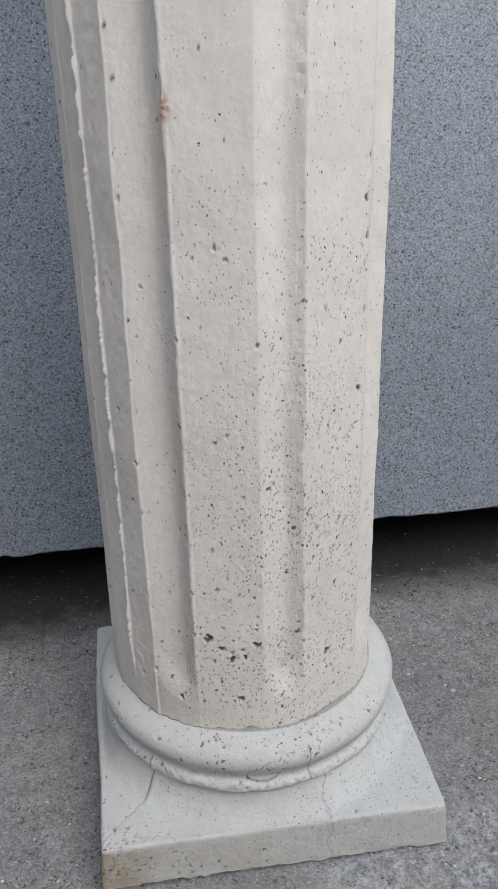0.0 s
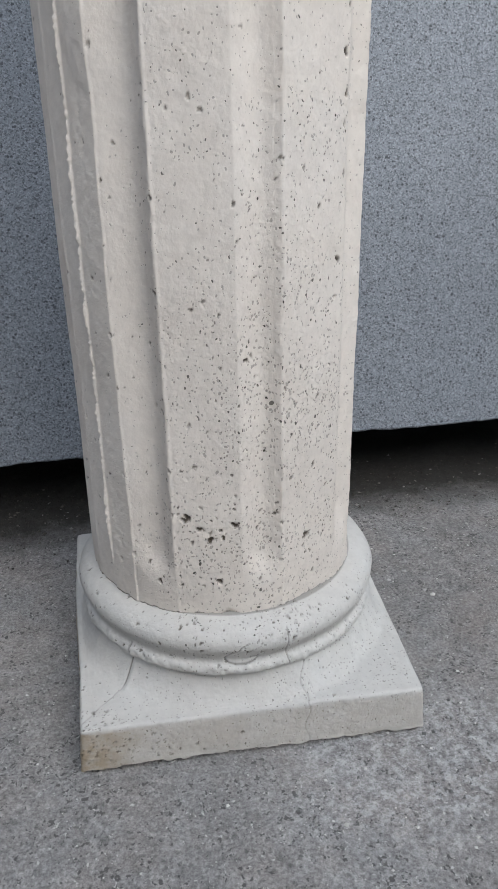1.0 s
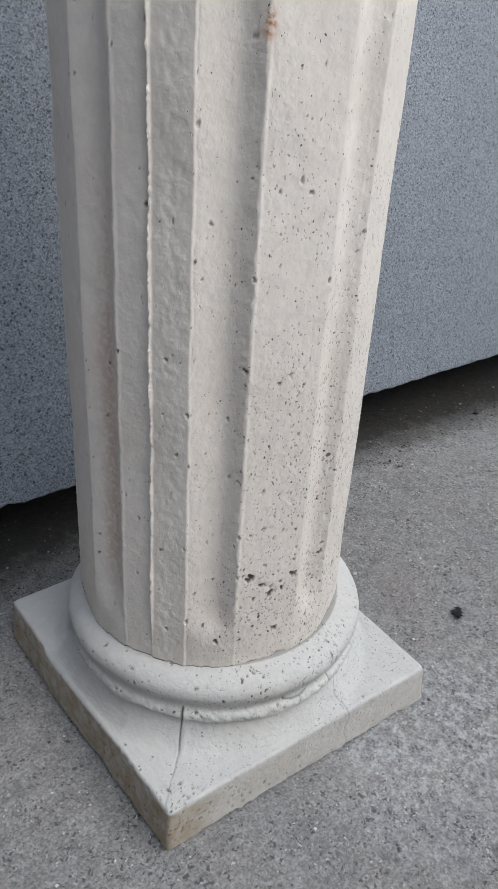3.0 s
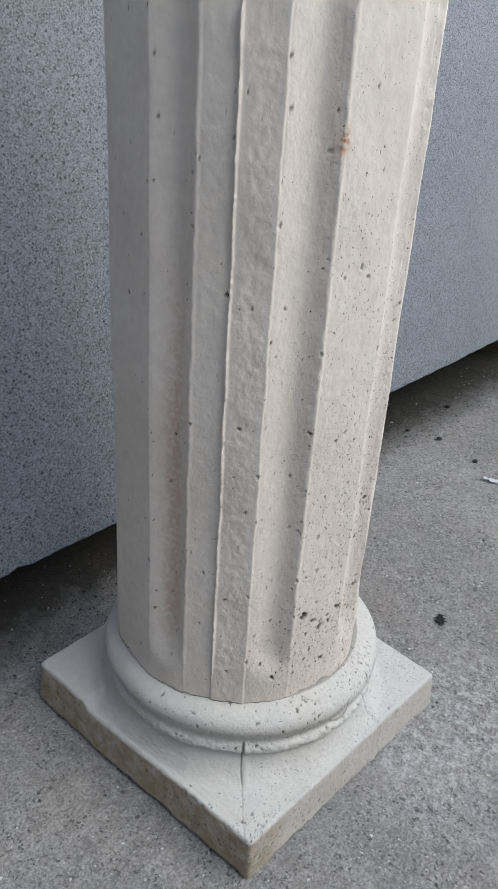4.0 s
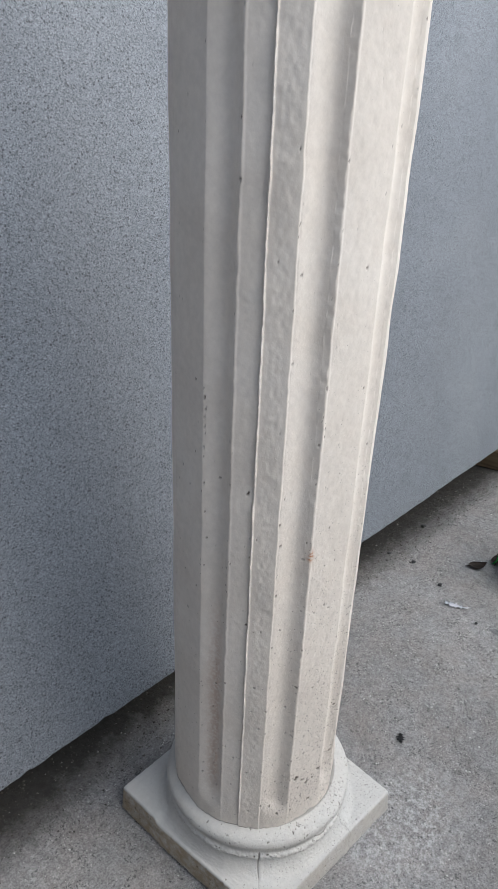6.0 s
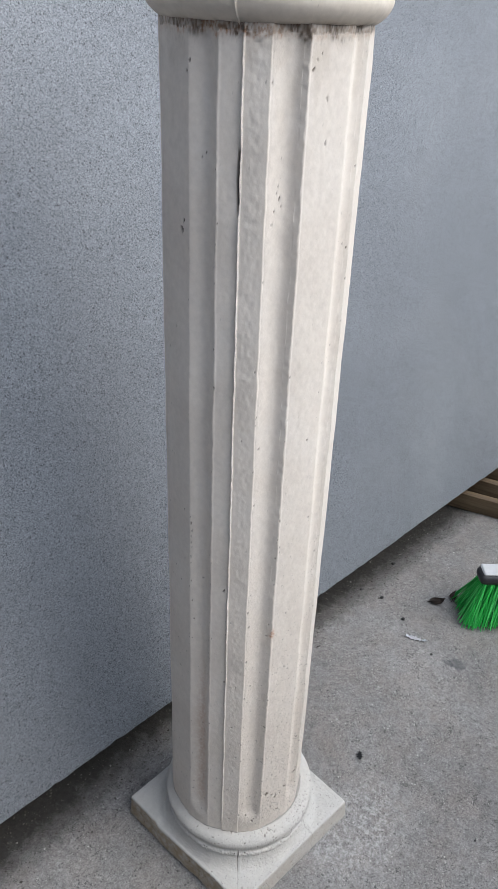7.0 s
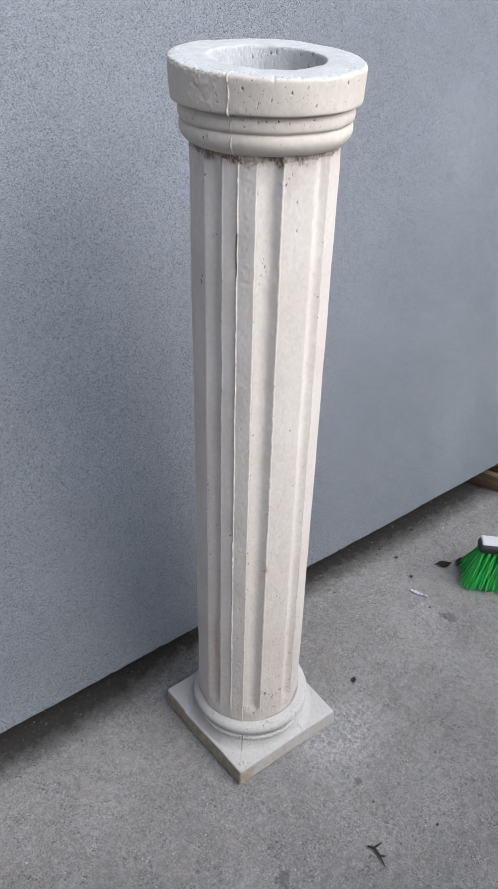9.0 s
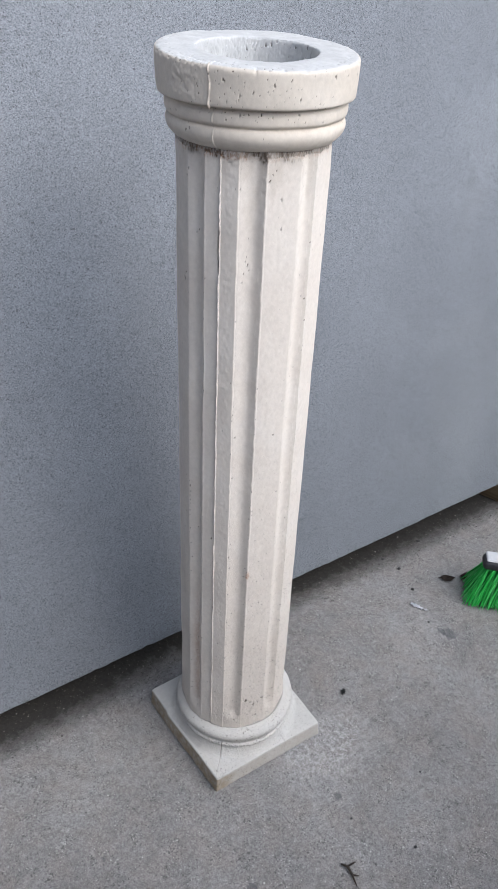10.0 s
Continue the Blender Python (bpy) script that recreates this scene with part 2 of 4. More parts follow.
    p.inputs["Roughness"].default_value = 0.92
    p.inputs["Specular IOR Level"].default_value = 0.2
    nrm = bump(n, l, noise_tex(n, l, co, 260, 5, 0.7), 0.65, 0.003)
    nrm = bump(n, l, maths(n, l, "MULTIPLY", noise_tex(n, l, co, 40, 4, 0.6), 1.0), 0.5, 0.008, nrm)
    l.new(nrm, p.inputs["Normal"])
    return m


def plain(name, a, b, rough=0.6, scale=60.0, relief=0.15, metal=0.0, vary=False):
    """Two tones of one stuff, grain and a little relief."""
    m, n, l, p = material(name)
    co = coords(n)
    fac = noise_tex(n, l, co, scale, 5, 0.6)
    col = mix(n, l, fac, a, b)
    if vary:
        info = n.new("ShaderNodeObjectInfo")
        col = mix(n, l, 1.0, col, ramp(n, l, info.outputs["Random"], [(0, grey(0.75)), (1, grey(1.25))]), "MULTIPLY")
    l.new(col, p.inputs["Base Color"])
    p.inputs["Roughness"].default_value, p.inputs["Metallic"].default_value = rough, metal
    l.new(bump(n, l, noise_tex(n, l, co, scale * 4, 3), relief, 0.002), p.inputs["Normal"])
    return m


def timber():
    m, n, l, p = material("timber")
    co = coords(n)
    s = n.new("ShaderNodeMapping")
    s.inputs["Scale"].default_value = (60, 4, 60)
    l.new(co, s.inputs["Vector"])
    col = ramp(n, l, noise_tex(n, l, s.outputs["Vector"], 1.0, 5, 0.6, 0.5), [(0.3, (0.07, 0.048, 0.028)), (0.6, (0.17, 0.12, 0.07)), (0.8, (0.27, 0.20, 0.13))])
    l.new(col, p.inputs["Base Color"])
    p.inputs["Roughness"].default_value = 0.8
    return m


def bristle():
    m, n, l, p = material("green_bristle")
    g = n.new("ShaderNodeNewGeometry")
    l.new(ramp(n, l, g.outputs["Random Per Island"], [(0, (0.02, 0.36, 0.05)), (0.5, (0.05, 0.62, 0.10)), (1, (0.22, 0.85, 0.30))]), p.inputs["Base Color"])
    p.inputs["Roughness"].default_value = 0.4
    return m


STONE = cast_stone("cast_cement", 1.0, 1.0, (0.945, 0.935, 0.93))
SMOOTH_STONE = cast_stone("smooth_cast_cement", 0.45, 0.7, (0.91, 0.885, 0.845))
BASE_STONE = cast_stone("grey_cast_cement", 0.8, 0.8, (0.722, 0.756, 0.786))
GRANITE = granite()
GROUND = ground_concrete()
PLASTER = plain("grey_plaster", (0.30, 0.30, 0.29), (0.40, 0.39, 0.38), 0.9, 12)
TIMBER = timber()
GREEN = bristle()
BLACK = plain("black_plastic", (0.02, 0.021, 0.023), (0.04, 0.04, 0.045), 0.45, 90, 0.1)
PALE = plain("pale_plastic", (0.55, 0.56, 0.57), (0.68, 0.69, 0.70), 0.4, 90, 0.05)
PAPER = plain("white_paper", (0.72, 0.72, 0.76), (0.82, 0.82, 0.85), 0.7, 120, 0.2)
LEAF = plain("dry_leaf", (0.022, 0.015, 0.011), (0.06, 0.04, 0.028), 0.7, 150, 0.4)
BARK = plain("dark_bark", (0.02, 0.016, 0.012), (0.06, 0.045, 0.035), 0.85, 200, 0.5)
PEBBLE = plain("pebble", (0.36, 0.35, 0.34), (0.56, 0.55, 0.53), 0.85, 25, 0.3, vary=True)
TAR = plain("tar_lump", (0.018, 0.018, 0.018), (0.05, 0.05, 0.05), 0.8, 200, 0.5)


# ---- mesh helpers ----
def thing(name, at=(0, 0, 0), **tags):
    e = new(name)
    e.location = at
    return tagged(e, **tags)


def part(name, bm, mat, parent=None, label="", smooth=True):
    me = bpy.data.meshes.new(name)
    bm.to_mesh(me)
    bm.free()
    return part_mesh(name, me, mat, parent, label, smooth)


def part_mesh(name, me, mat, parent=None, label="", smooth=True):
    me.materials.append(mat)
    me.polygons.foreach_set("use_smooth", [smooth] * len(me.polygons))
    ob = new(name, me)
    if parent is not None:
        ob.parent = parent
    if label:
        tagged(ob, label=label)
    return ob


def box(bm, lo, hi, bevel=0.0, seg=2):
    lo, hi = Vector(lo), Vector(hi)
    r = bmesh.ops.create_cube(bm, size=1.0, matrix=Matrix.LocRotScale((lo + hi) / 2, None, hi - lo))
    if bevel:
        edges = list({e for v in r["verts"] for e in v.link_edges})
        bmesh.ops.bevel(bm, geom=edges, offset=bevel, segments=seg, affect="EDGES", profile=0.5)


def lattice(rows, cols, seed):
    """A periodic random field for grids: value noise on rows x cols cells, wrapped in the columns."""
    return np.random.RandomState(seed).uniform(-1, 1, (rows + 1, cols))


def field(g, u, v):
    """Smooth lookup in a lattice at u (rows, 0..1) and v (columns, 0..1, wrapped)."""
    r, c = g.shape[0] - 1, g.shape[1]
    x, y = np.clip(u, 0, 0.9999) * r, (v % 1.0) * c
    i, j = x.astype(int), y.astype(int)
    fx, fy = x - i, y - j
    fx, fy = fx * fx * (3 - 2 * fx), fy * fy * (3 - 2 * fy)
    j2 = (j + 1) % c
    return (g[i, j % c] * (1 - fx) + g[i + 1, j % c] * fx) * (1 - fy) + (g[i, j2] * (1 - fx) + g[i + 1, j2] * fx) * fy


def sheet(name, P, mat, parent, attrs, closed=True, label=""):
    """A grid of points P[row, col] as one smooth mesh, closed round the columns, with float attributes."""
    R, C = P.shape[:2]
    me = bpy.data.meshes.new(name)
    idx = np.arange(R * C).reshape(R, C)
    nx = np.roll(idx, -1, axis=1) if closed else idx[:, 1:]
    a, b = (idx[:-1], nx[:-1]) if closed else (idx[:-1, :-1], nx[:-1])
    c, d = (nx[1:], idx[1:]) if closed else (nx[1:], idx[1:, :-1])
    quads = np.stack([a, b, c, d], -1).reshape(-1, 4)
    me.vertices.add(R * C)
    me.vertices.foreach_set("co", P.reshape(-1).astype(np.float32))
    me.loops.add(quads.size)
    me.loops.foreach_set("vertex_index", quads.reshape(-1).astype(np.int32))
    me.polygons.add(len(quads))
    me.polygons.foreach_set("loop_start", np.arange(0, quads.size, 4, dtype=np.int32))
    me.update(calc_edges=True)
    for key, val in attrs.items():
        at = me.attributes.new(key, "FLOAT", "POINT")
        at.data.foreach_set("value", np.clip(val, 0, 1).reshape(-1).astype(np.float32))
    return part_mesh(name, me, mat, parent, label)


def outward(P):
    """Unit normals of a closed grid of points."""
    du = np.gradient(P, axis=0)
    dv = np.roll(P, -1, axis=1) - np.roll(P, 1, axis=1)
    nrm = np.cross(dv, du)
    nrm /= np.maximum(np.linalg.norm(nrm, axis=2, keepdims=True), 1e-9)
    return nrm


# ---- setting ----
def build_ground():
    def axis(lo, hi, n, far):
        near = np.linspace(lo, hi, n)
        steps = np.array([0.3, 0.8, 2.0, 6.0, 20.0, far])
        return np.concatenate([(lo - steps)[::-1], near, hi + steps])
    xs, ys = axis(-1.2, 2.0, 161, 70.0), axis(-1.3, 0.7, 101, 70.0)
    X, Y = np.meshgrid(xs, ys)
    g = lattice(40, 60, 5)
    u, v = (Y + 1.3) / 2.0, (X + 1.2) / 3.2
    near = np.clip(1.5 * np.minimum(np.minimum(u, 1 - u), np.minimum(v, 1 - v)) * 8, 0, 1)
    away = np.clip((np.hypot(X, Y) - 0.17) / 0.1, 0, 1)
    Z = -0.0015 * near * away * (1 + field(g, np.clip(u, 0, 1), np.clip(v, 0, 0.999)))
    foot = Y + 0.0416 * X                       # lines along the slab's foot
    # mask for the painted gap shade, rising towards and under the slab
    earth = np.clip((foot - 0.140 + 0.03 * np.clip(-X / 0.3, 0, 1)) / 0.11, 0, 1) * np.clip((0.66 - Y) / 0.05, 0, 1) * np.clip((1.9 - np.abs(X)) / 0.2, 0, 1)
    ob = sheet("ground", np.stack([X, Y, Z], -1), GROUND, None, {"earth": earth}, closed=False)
    tagged(ob, label="worn grey concrete yard floor with grit and pale spills", category="ground", kind="structure")


def build_wall():
    bm = bmesh.new()
    box(bm, (-6.2, 0.66, -0.2), (6.0, 0.86, 3.2))
    ob = part("wall_north", bm, PLASTER, None, smooth=False)
    tagged(ob, label="plain grey plastered wall behind the leaning slab", category="wall", kind="structure")
    # unseen walls, added to block low light and light from behind the slab
    for name, lo, hi in (("shade_wall_west", (-6.2, -9.0, -0.2), (-6.0, 0.66, 2.4)), ("shade_wall_south", (-6.2, -9.2, -0.2), (9.0, -9.0, 3.0)), ("shade_wall_low", (-2.2, -2.0, -0.2), (2.6, -1.85, 1.4)), ("shade_wall_return", (-1.75, 0.40, -0.2), (-1.6, 0.66, 2.0)), ("shade_wall_side", (-2.35, -2.0, -0.2), (-2.2, 0.66, 2.0)), ("shade_wall_pier", (1.85, 0.12, -0.2), (2.05, 0.66, 2.0))):
        bm = bmesh.new()
        box(bm, lo, hi)
        tagged(part(name, bm, PLASTER, None, smooth=False), label="unseen plain grey wall added to block light", category="wall", kind="structure")


SLAB_O = Vector((0.0, 0.1815, 0.0850))
SLAB_U = Vector((1.0, -0.0416, 0.0184)).normalized()
SLAB_V = Vector((0.0, 0.255, 1.0))
SLAB_V = (SLAB_V - SLAB_U * SLAB_V.dot(SLAB_U)).normalized()
SLAB_N = SLAB_U.cross(SLAB_V).normalized()      # out of the polished face


def build_slab():
    """A granite slab on edge: chipped lower edge, polished face, 20 mm thick."""
    rnd = np.random.RandomState(11)
    us = np.concatenate([np.arange(-1.5, -0.75, 0.05), np.arange(-0.75, 1.35, 0.0025), np.arange(1.35, 1.76, 0.05)])
    g1, g2 = rnd.uniform(-1, 1, 4000), rnd.uniform(-1, 1, 4000)

    def wave(g, step):
        x = (us + 2.0) / step
        i = x.astype(int)
        f = x - i
        f = f * f * (3 - 2 * f)
        return g[i] * (1 - f) + g[i + 1] * f
    low = 0.0011 * wave(g1, 0.06) + 0.0007 * wave(g2, 0.012) + 0.0004 * wave(g1[::-1], 0.004)
    for c, w, h in ((-0.085, 0.012, 0.003), (0.42, 0.008, 0.002), (0.12, 0.006, 0.002), (-0.2, 0.009, 0.002), (0.71, 0.01, 0.002)):
        low += h * np.clip(1 - np.abs(us - c) / w, 0, 1)
    rows = []
    top, th = 1.72, 0.02
    for v, depth, k in ((top, th, 0), (0.004, th, 1), (0.0, th - 0.002, 1), (0.0, 0.0015, 1), (0.0015, 0.0, 1.0), (0.012, 0.0, 0.15), (0.05, 0.0, 0), (0.5, 0, 0), (1.1, 0, 0), (top - 0.002, 0, 0), (top, 0.002, 0), (top, th, 0)):
        rows.append([SLAB_O + SLAB_U * float(a) + SLAB_V * float(v + k * b) - SLAB_N * depth for a, b in zip(us, low)])
    P = np.array([[tuple(q) for q in r] for r in rows])
    ob = sheet("granite_slab", P[:, ::-1], GRANITE, None, {}, closed=False)
    bm = bmesh.new()
    bm.from_mesh(ob.data)
    bmesh.ops.holes_fill(bm, edges=[e for e in bm.edges if e.is_boundary], sides=0)
    bmesh.ops.recalc_face_normals(bm, faces=bm.faces)
    bm.to_mesh(ob.data)
    bm.free()
    ob.data.polygons.foreach_set("use_smooth", [False] * len(ob.data.polygons))
    tagged(ob, label="large grey speckled granite slab leaning back on its chipped lower edge", category="stone slab")


def build_sleepers():
    """Timber blocks under the slab, and the battens that lie out from under it."""
    for x in (-1.25, 1.5):
        z = 0.0850 + 0.0184 * x
        y = 0.1815 + -0.0416 * x
        bm = bmesh.new()
        box(bm, (x - 0.05, y - 0.06, 0.0), (x + 0.05, y + 0.12, z - 0.002), 0.004)
        tagged(part("timber_block", bm, TIMBER, None, smooth=False), label="dark timber block under the granite slab", category="timber block", group="blocks under the slab")
    for i, (x, turn, long) in enumerate(((1.045, 0.30, 0.62), (1.135, 0.27, 0.66), (1.23, 0.31, 0.6))):
        bm = bmesh.new()
        box(bm, (-0.011, -0.26, 0.0), (0.011, long - 0.26, 0.046), 0.002)
        ob = part("batten", bm, TIMBER, None, smooth=False)
        ob.matrix_world = Matrix.Translation((x, 0.16, 0.0)) @ Matrix.Rotation(turn, 4, "Z")
        tagged(ob, label="brown wooden batten on the concrete under the slab", category="batten", group="battens by the slab")


# ---- the column ----
def around():
    """Column angles in degrees, close together on the side that the walk sees."""
    return np.concatenate([np.linspace(140, 345, 700, endpoint=False), np.linspace(345, 500, 190, endpoint=False)])


AZ = around()
FLUTES = [(180.0, 197.6), (224.7, 242.6), (268.8, 284.6), (313.5, 331.0), (358.5, 376.0), (403.5, 421.0), (448.5, 466.0), (493.5, 511.0)]
LEAN_X = -0.0057


def smooth01(x):
    x = np.clip(x, 0, 1)
    return x * x * (3 - 2 * x)


def pit_marks(S, A, radius, pits):
    """Depth and dark tone of round pits (angle, length along the profile, size) on a grid."""
    depth, dark_mark = np.zeros_like(S), np.zeros_like(S)
    for az, s, r in pits:
        rows = np.where(np.abs(S[:, 0] - s) < 3 * r)[0]
        if not len(rows):
            continue
        cols = np.where(np.abs((A[0] - az + 180) % 360 - 180) * radius * 0.01745 < 3 * r)[0]
        if not len(cols):
            continue
        ix = np.ix_(rows, cols)
        da = ((A[ix] - az + 180) % 360 - 180) * radius * 0.01745
        ang = np.arctan2(S[ix] - s, da)
        wob = 1 + 0.28 * np.sin(2 * ang + az) + 0.18 * np.sin(3 * ang + 40 * s)
        d = np.hypot(da, S[ix] - s) / (r * wob)
        hole = smooth01((1.2 - d) * 1.8)
        depth[ix] = np.maximum(depth[ix], hole * r * 0.8)
        dark_mark[ix] = np.maximum(dark_mark[ix], np.clip((1.12 - d) * 2.6, 0, 1) * (0.35 + 0.6 * ((az * 7.31) % 1.0) if r < 0.0015 else 0.97))
    return depth, dark_mark


def build_shaft(column):
    zs = np.concatenate([np.array([0.0895, 0.0905, 0.0915]), np.arange(0.0925, 0.45, 0.0009), np.arange(0.45, 1.088, 0.0019), np.arange(1.088, 1.1235, 0.0011)])
    A, Z = np.meshgrid(AZ, zs)
    u, v = (Z - 0.08) / 1.04, (A - 140) / 360
    wob = 0.28 * field(lattice(60, 40, 1), u, v)
    fray = 0.40 * field(lattice(170, 60, 2), u, v) + 0.14 * field(lattice(420, 60, 25), u, v)
    # flutes as (first edge, last edge) in degrees; the faces between them are nearly flat
    r = np.full_like(A, 0.0)
    groove, rel, crisp = np.zeros_like(A), np.full_like(A, 40.0), np.zeros_like(A)
    for k, (lo, hi) in enumerate(FLUTES):
        ease = (1.3, 1.08, 1.3)[min(k, 2)]
        nxt = FLUTES[(k + 1) % len(FLUTES)][0]
        span = (nxt - hi) % 360
        mid = hi + span / 2
        off = (A - mid + 180) % 360 - 180
        on = np.abs(off) <= span / 2
        flat = math.cos(radians(span / 2)) / np.cos(np.radians(np.clip(off, -span / 2, span / 2)))
        r = np.where(on, 0.0975 * (0.35 + 0.65 * flat), r)
        mid, half = (lo + hi) / 2, (hi - lo) / 2
        off = (A + wob - mid + 180) % 360 - 180
        own = np.abs(off) < 20
        rel = np.where(own, off, rel)
        x = np.abs(off) / half
        end = np.clip((Z - 0.1135 - 0.006 * x ** 2 + 0.0012 * field(lattice(90, 80, 29 + k), u, v)) / 0.030, 0, 1)
        depth_end = smooth01(end)
        lean = np.clip((off + fray * (off > half * 0.75)) / half, -1, 1)
        # a rounded trough, deepest past its middle, that ends at a crisp last edge
        low = 0.16
        bed = np.where(lean < low, np.sin(math.pi / 2 * np.clip((lean + 1) / (1 + low), 0, 1) ** ease), np.cos(math.pi / 2 * np.clip((lean - low) / (1 - low), 0, 1)))
        groove = np.where(own & (np.abs(off) < half * 1.02), 0.00039 * (hi - lo) * bed * depth_end, groove)
        crisp = np.where(own, crisp + 0.0004 * np.exp(-((off - half - 0.7) / 0.6) ** 2), crisp)
    r = np.where(r == 0.0, 0.0975, r) - groove + crisp - 0.0019 * Z / 1.15
    half = 8.8
    # mould seam: one half of the face stands proud, with a ragged lip
    seam_at = 210.4 + 0.22 * field(lattice(60, 3, 3), u, u * 0) + 0.10 * field(lattice(500, 3, 4), u, u * 0)
    off = (A - seam_at + 180) % 360 - 180
    proud = smooth01(off / 0.35 + 0.5) * (off < 15)
    r = r + 0.0012 * proud * smooth01((14.5 - off) / 1.0)
    r = r + 0.0036 * smooth01((Z - 0.10) / 0.06) * np.exp(-((off - 0.25) / 0.44) ** 2) * (0.55 + 0.22 * field(lattice(140, 3, 6), u, u * 0) + 0.22 * field(lattice(700, 3, 26), u, u * 0))
    lump = 0.00014 * field(lattice(200, 130, 7), u, v) + 0.0007 * field(lattice(26, 22, 9), u, v)
    rough = np.exp(-((off - 7) / 6.5) ** 2)
    lump = lump * (1 + 0.5 * rough) + 0.00019 * rough * field(lattice(280, 200, 10), u, v)
    lump = lump + np.exp(-((rel - half - 0.4) / 1.2) ** 2) * 0.00022 * field(lattice(300, 300, 21), u, v)
    # pits
    rnd = np.random.RandomState(3)
    pits = [(260, .122, .0019), (297.6, .144, .0020), (250, .151, .0013), (266.5, .164, .0022), (247.5, .167, .0021), (248.6, .169, .0024), (253, .161, .0018), (257, .153, .0022), (262, .155, .0015),
            (244, .177, .0007), (245.4, .1766, .0007), (246.8, .1768, .0006), (312, .43, .0018), (313, .41, .0016), (312.5, .395, .0013), (313.4, .452, .0014), (312.8, .37, .0012), (188, .265, .0013), (207.4, .542, .0015), (205, .206, .0011), (311, .322, .0018), (236, .118, .0017), (243, .171, .0012), (276, .121, .0012), (284, .11, .0011),
            (190, .30, .0010), (310, .30, .0014), (272, .272, .0015), (237, .28, .0012), (245.4, 1.087, .0014), (247.5, 1.094, .0010), (250, 1.0985, .0008), (255, 1.065, .0014), (173, .948, .0024), (175, .957, .0016), 
            (181, .604, .0014), (181.5, .612, .0012), (180.8, .622, .0013), (181, .595, .0012), (180.6, .575, .0014), (181.3, .588, .0009), (180.4, .631, .0008), (180.9, .566, .0009), (256, 1.03, .0013), (230, .99, .0009), (232, .985, .0011), (229, .975, .0009), (233, .978, .0008), (231, .996, .0008)]
    for _ in range(330):
        az = rnd.choice([rnd.normal(270, 24), rnd.uniform(200, 330)], p=[0.75, 0.25])
        pits.append((az, 0.095 + rnd.gamma(1.5, 0.11), float(np.clip(rnd.gamma(1.8, 0.00028), 0.0004, 0.0014))))
    for _ in range(120):
        pits.append((rnd.uniform(150, 320), rnd.uniform(0.4, 1.1), float(np.clip(rnd.gamma(1.8, 0.0003), 0.0004, 0.0012))))
    for _ in range(170):
        pits.append((rnd.uniform(150, 245), 0.1 + rnd.gamma(1.6, 0.15), float(np.clip(rnd.gamma(1.8, 0.0003), 0.0005, 0.0012))))
    for k in range(150):                                          # broken bubbles along the flutes' edges
        e = rnd.choice([197.6, 242.6, 284.6, 224.7, 180.0, 313.0])
        pits.append((e + rnd.normal(0, 0.7), rnd.uniform(0.12, 1.1), float(np.clip(rnd.gamma(1.8, 0.0003), 0.0004, 0.0013))))
    depth, dark_mark = pit_marks(Z, A, 0.0975, pits)
    # crack down the top of the seam, chipped foot
    split = np.exp(-((off + 0.55) / 0.6) ** 2) * smooth01((Z - 0.965) / 0.02) * smooth01((1.027 - Z) / 0.006)
    depth += 0.0035 * split
    dark_mark = np.maximum(dark_mark, 1.0 * split)
    foot = np.exp(-((A - 264) / 2.6) ** 2) * smooth01((0.101 - Z) / 0.008)
    chips = smooth01(field(lattice(3, 210, 22), u * 0, v) * 1.8 - 0.3)
    depth += 0.003 * foot + 0.0022 * chips * smooth01((0.0965 - Z) / 0.003)
    # dark joint line where the shaft meets the moulding, put into the colour
    dark_mark = np.maximum(dark_mark, 0.85 * smooth01((0.0958 + 0.0012 * chips + 0.0004 * field(lattice(3, 330, 31), u * 0, v) - Z) / 0.0006))
    # brown grime just below the capital
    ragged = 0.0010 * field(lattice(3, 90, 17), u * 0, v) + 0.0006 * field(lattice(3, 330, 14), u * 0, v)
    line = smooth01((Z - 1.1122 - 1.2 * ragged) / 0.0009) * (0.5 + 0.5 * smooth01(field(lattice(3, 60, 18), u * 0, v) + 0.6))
    spots = smooth01(field(lattice(420, 420, 28), u, v) * 2.2 - 0.75) * smooth01((Z - 1.094) / 0.016)
    blotch = np.zeros_like(A)
    for az, z, wide, tall, much in ((241.2, 1.1092, 2.0, 0.0045, 1.15), (238.8, 1.1112, 1.6, 0.0028, 0.9), (206.5, 1.1105, 3.2, 0.0030, 0.85), (213.0, 1.1112, 3.0, 0.0022, 0.6), (183.0, 1.1105, 4.5, 0.0035, 0.75), (256.5, 1.1100, 3.2, 0.0030, 0.65), (262.0, 1.1080, 1.6, 0.0030, 0.5)):
        blotch = np.maximum(blotch, much * np.exp(-(((A - az) / wide) ** 2 + ((Z - z) / tall) ** 2)))
    fine = 0.62 + 0.55 * field(lattice(420, 520, 19), u, v) + 0.3 * field(lattice(160, 200, 15), u, v)
    strand = np.exp(-((A - 222.0 - 900.0 * (Z - 1.1105)) / 2.2) ** 2) * (Z > 1.1050) * (A < 232)
    dark_mark = np.maximum(dark_mark, np.maximum(np.clip(0.8 * line * (0.35 + 0.65 * fine), 0, 0.85), np.maximum(0.16 * spots, np.clip(blotch * fine * 1.25, 0, 0.9))))
    dark_mark = np.maximum(dark_mark, 0.3 * strand)
    soil_shade = 0.22 * smooth01((Z - 1.035 - 0.03 * field(lattice(3, 60, 20), u * 0, v)) / 0.07) * smooth01(field(lattice(40, 90, 23), u, v) * 1.2 + 0.35)
    r = r + lump - depth
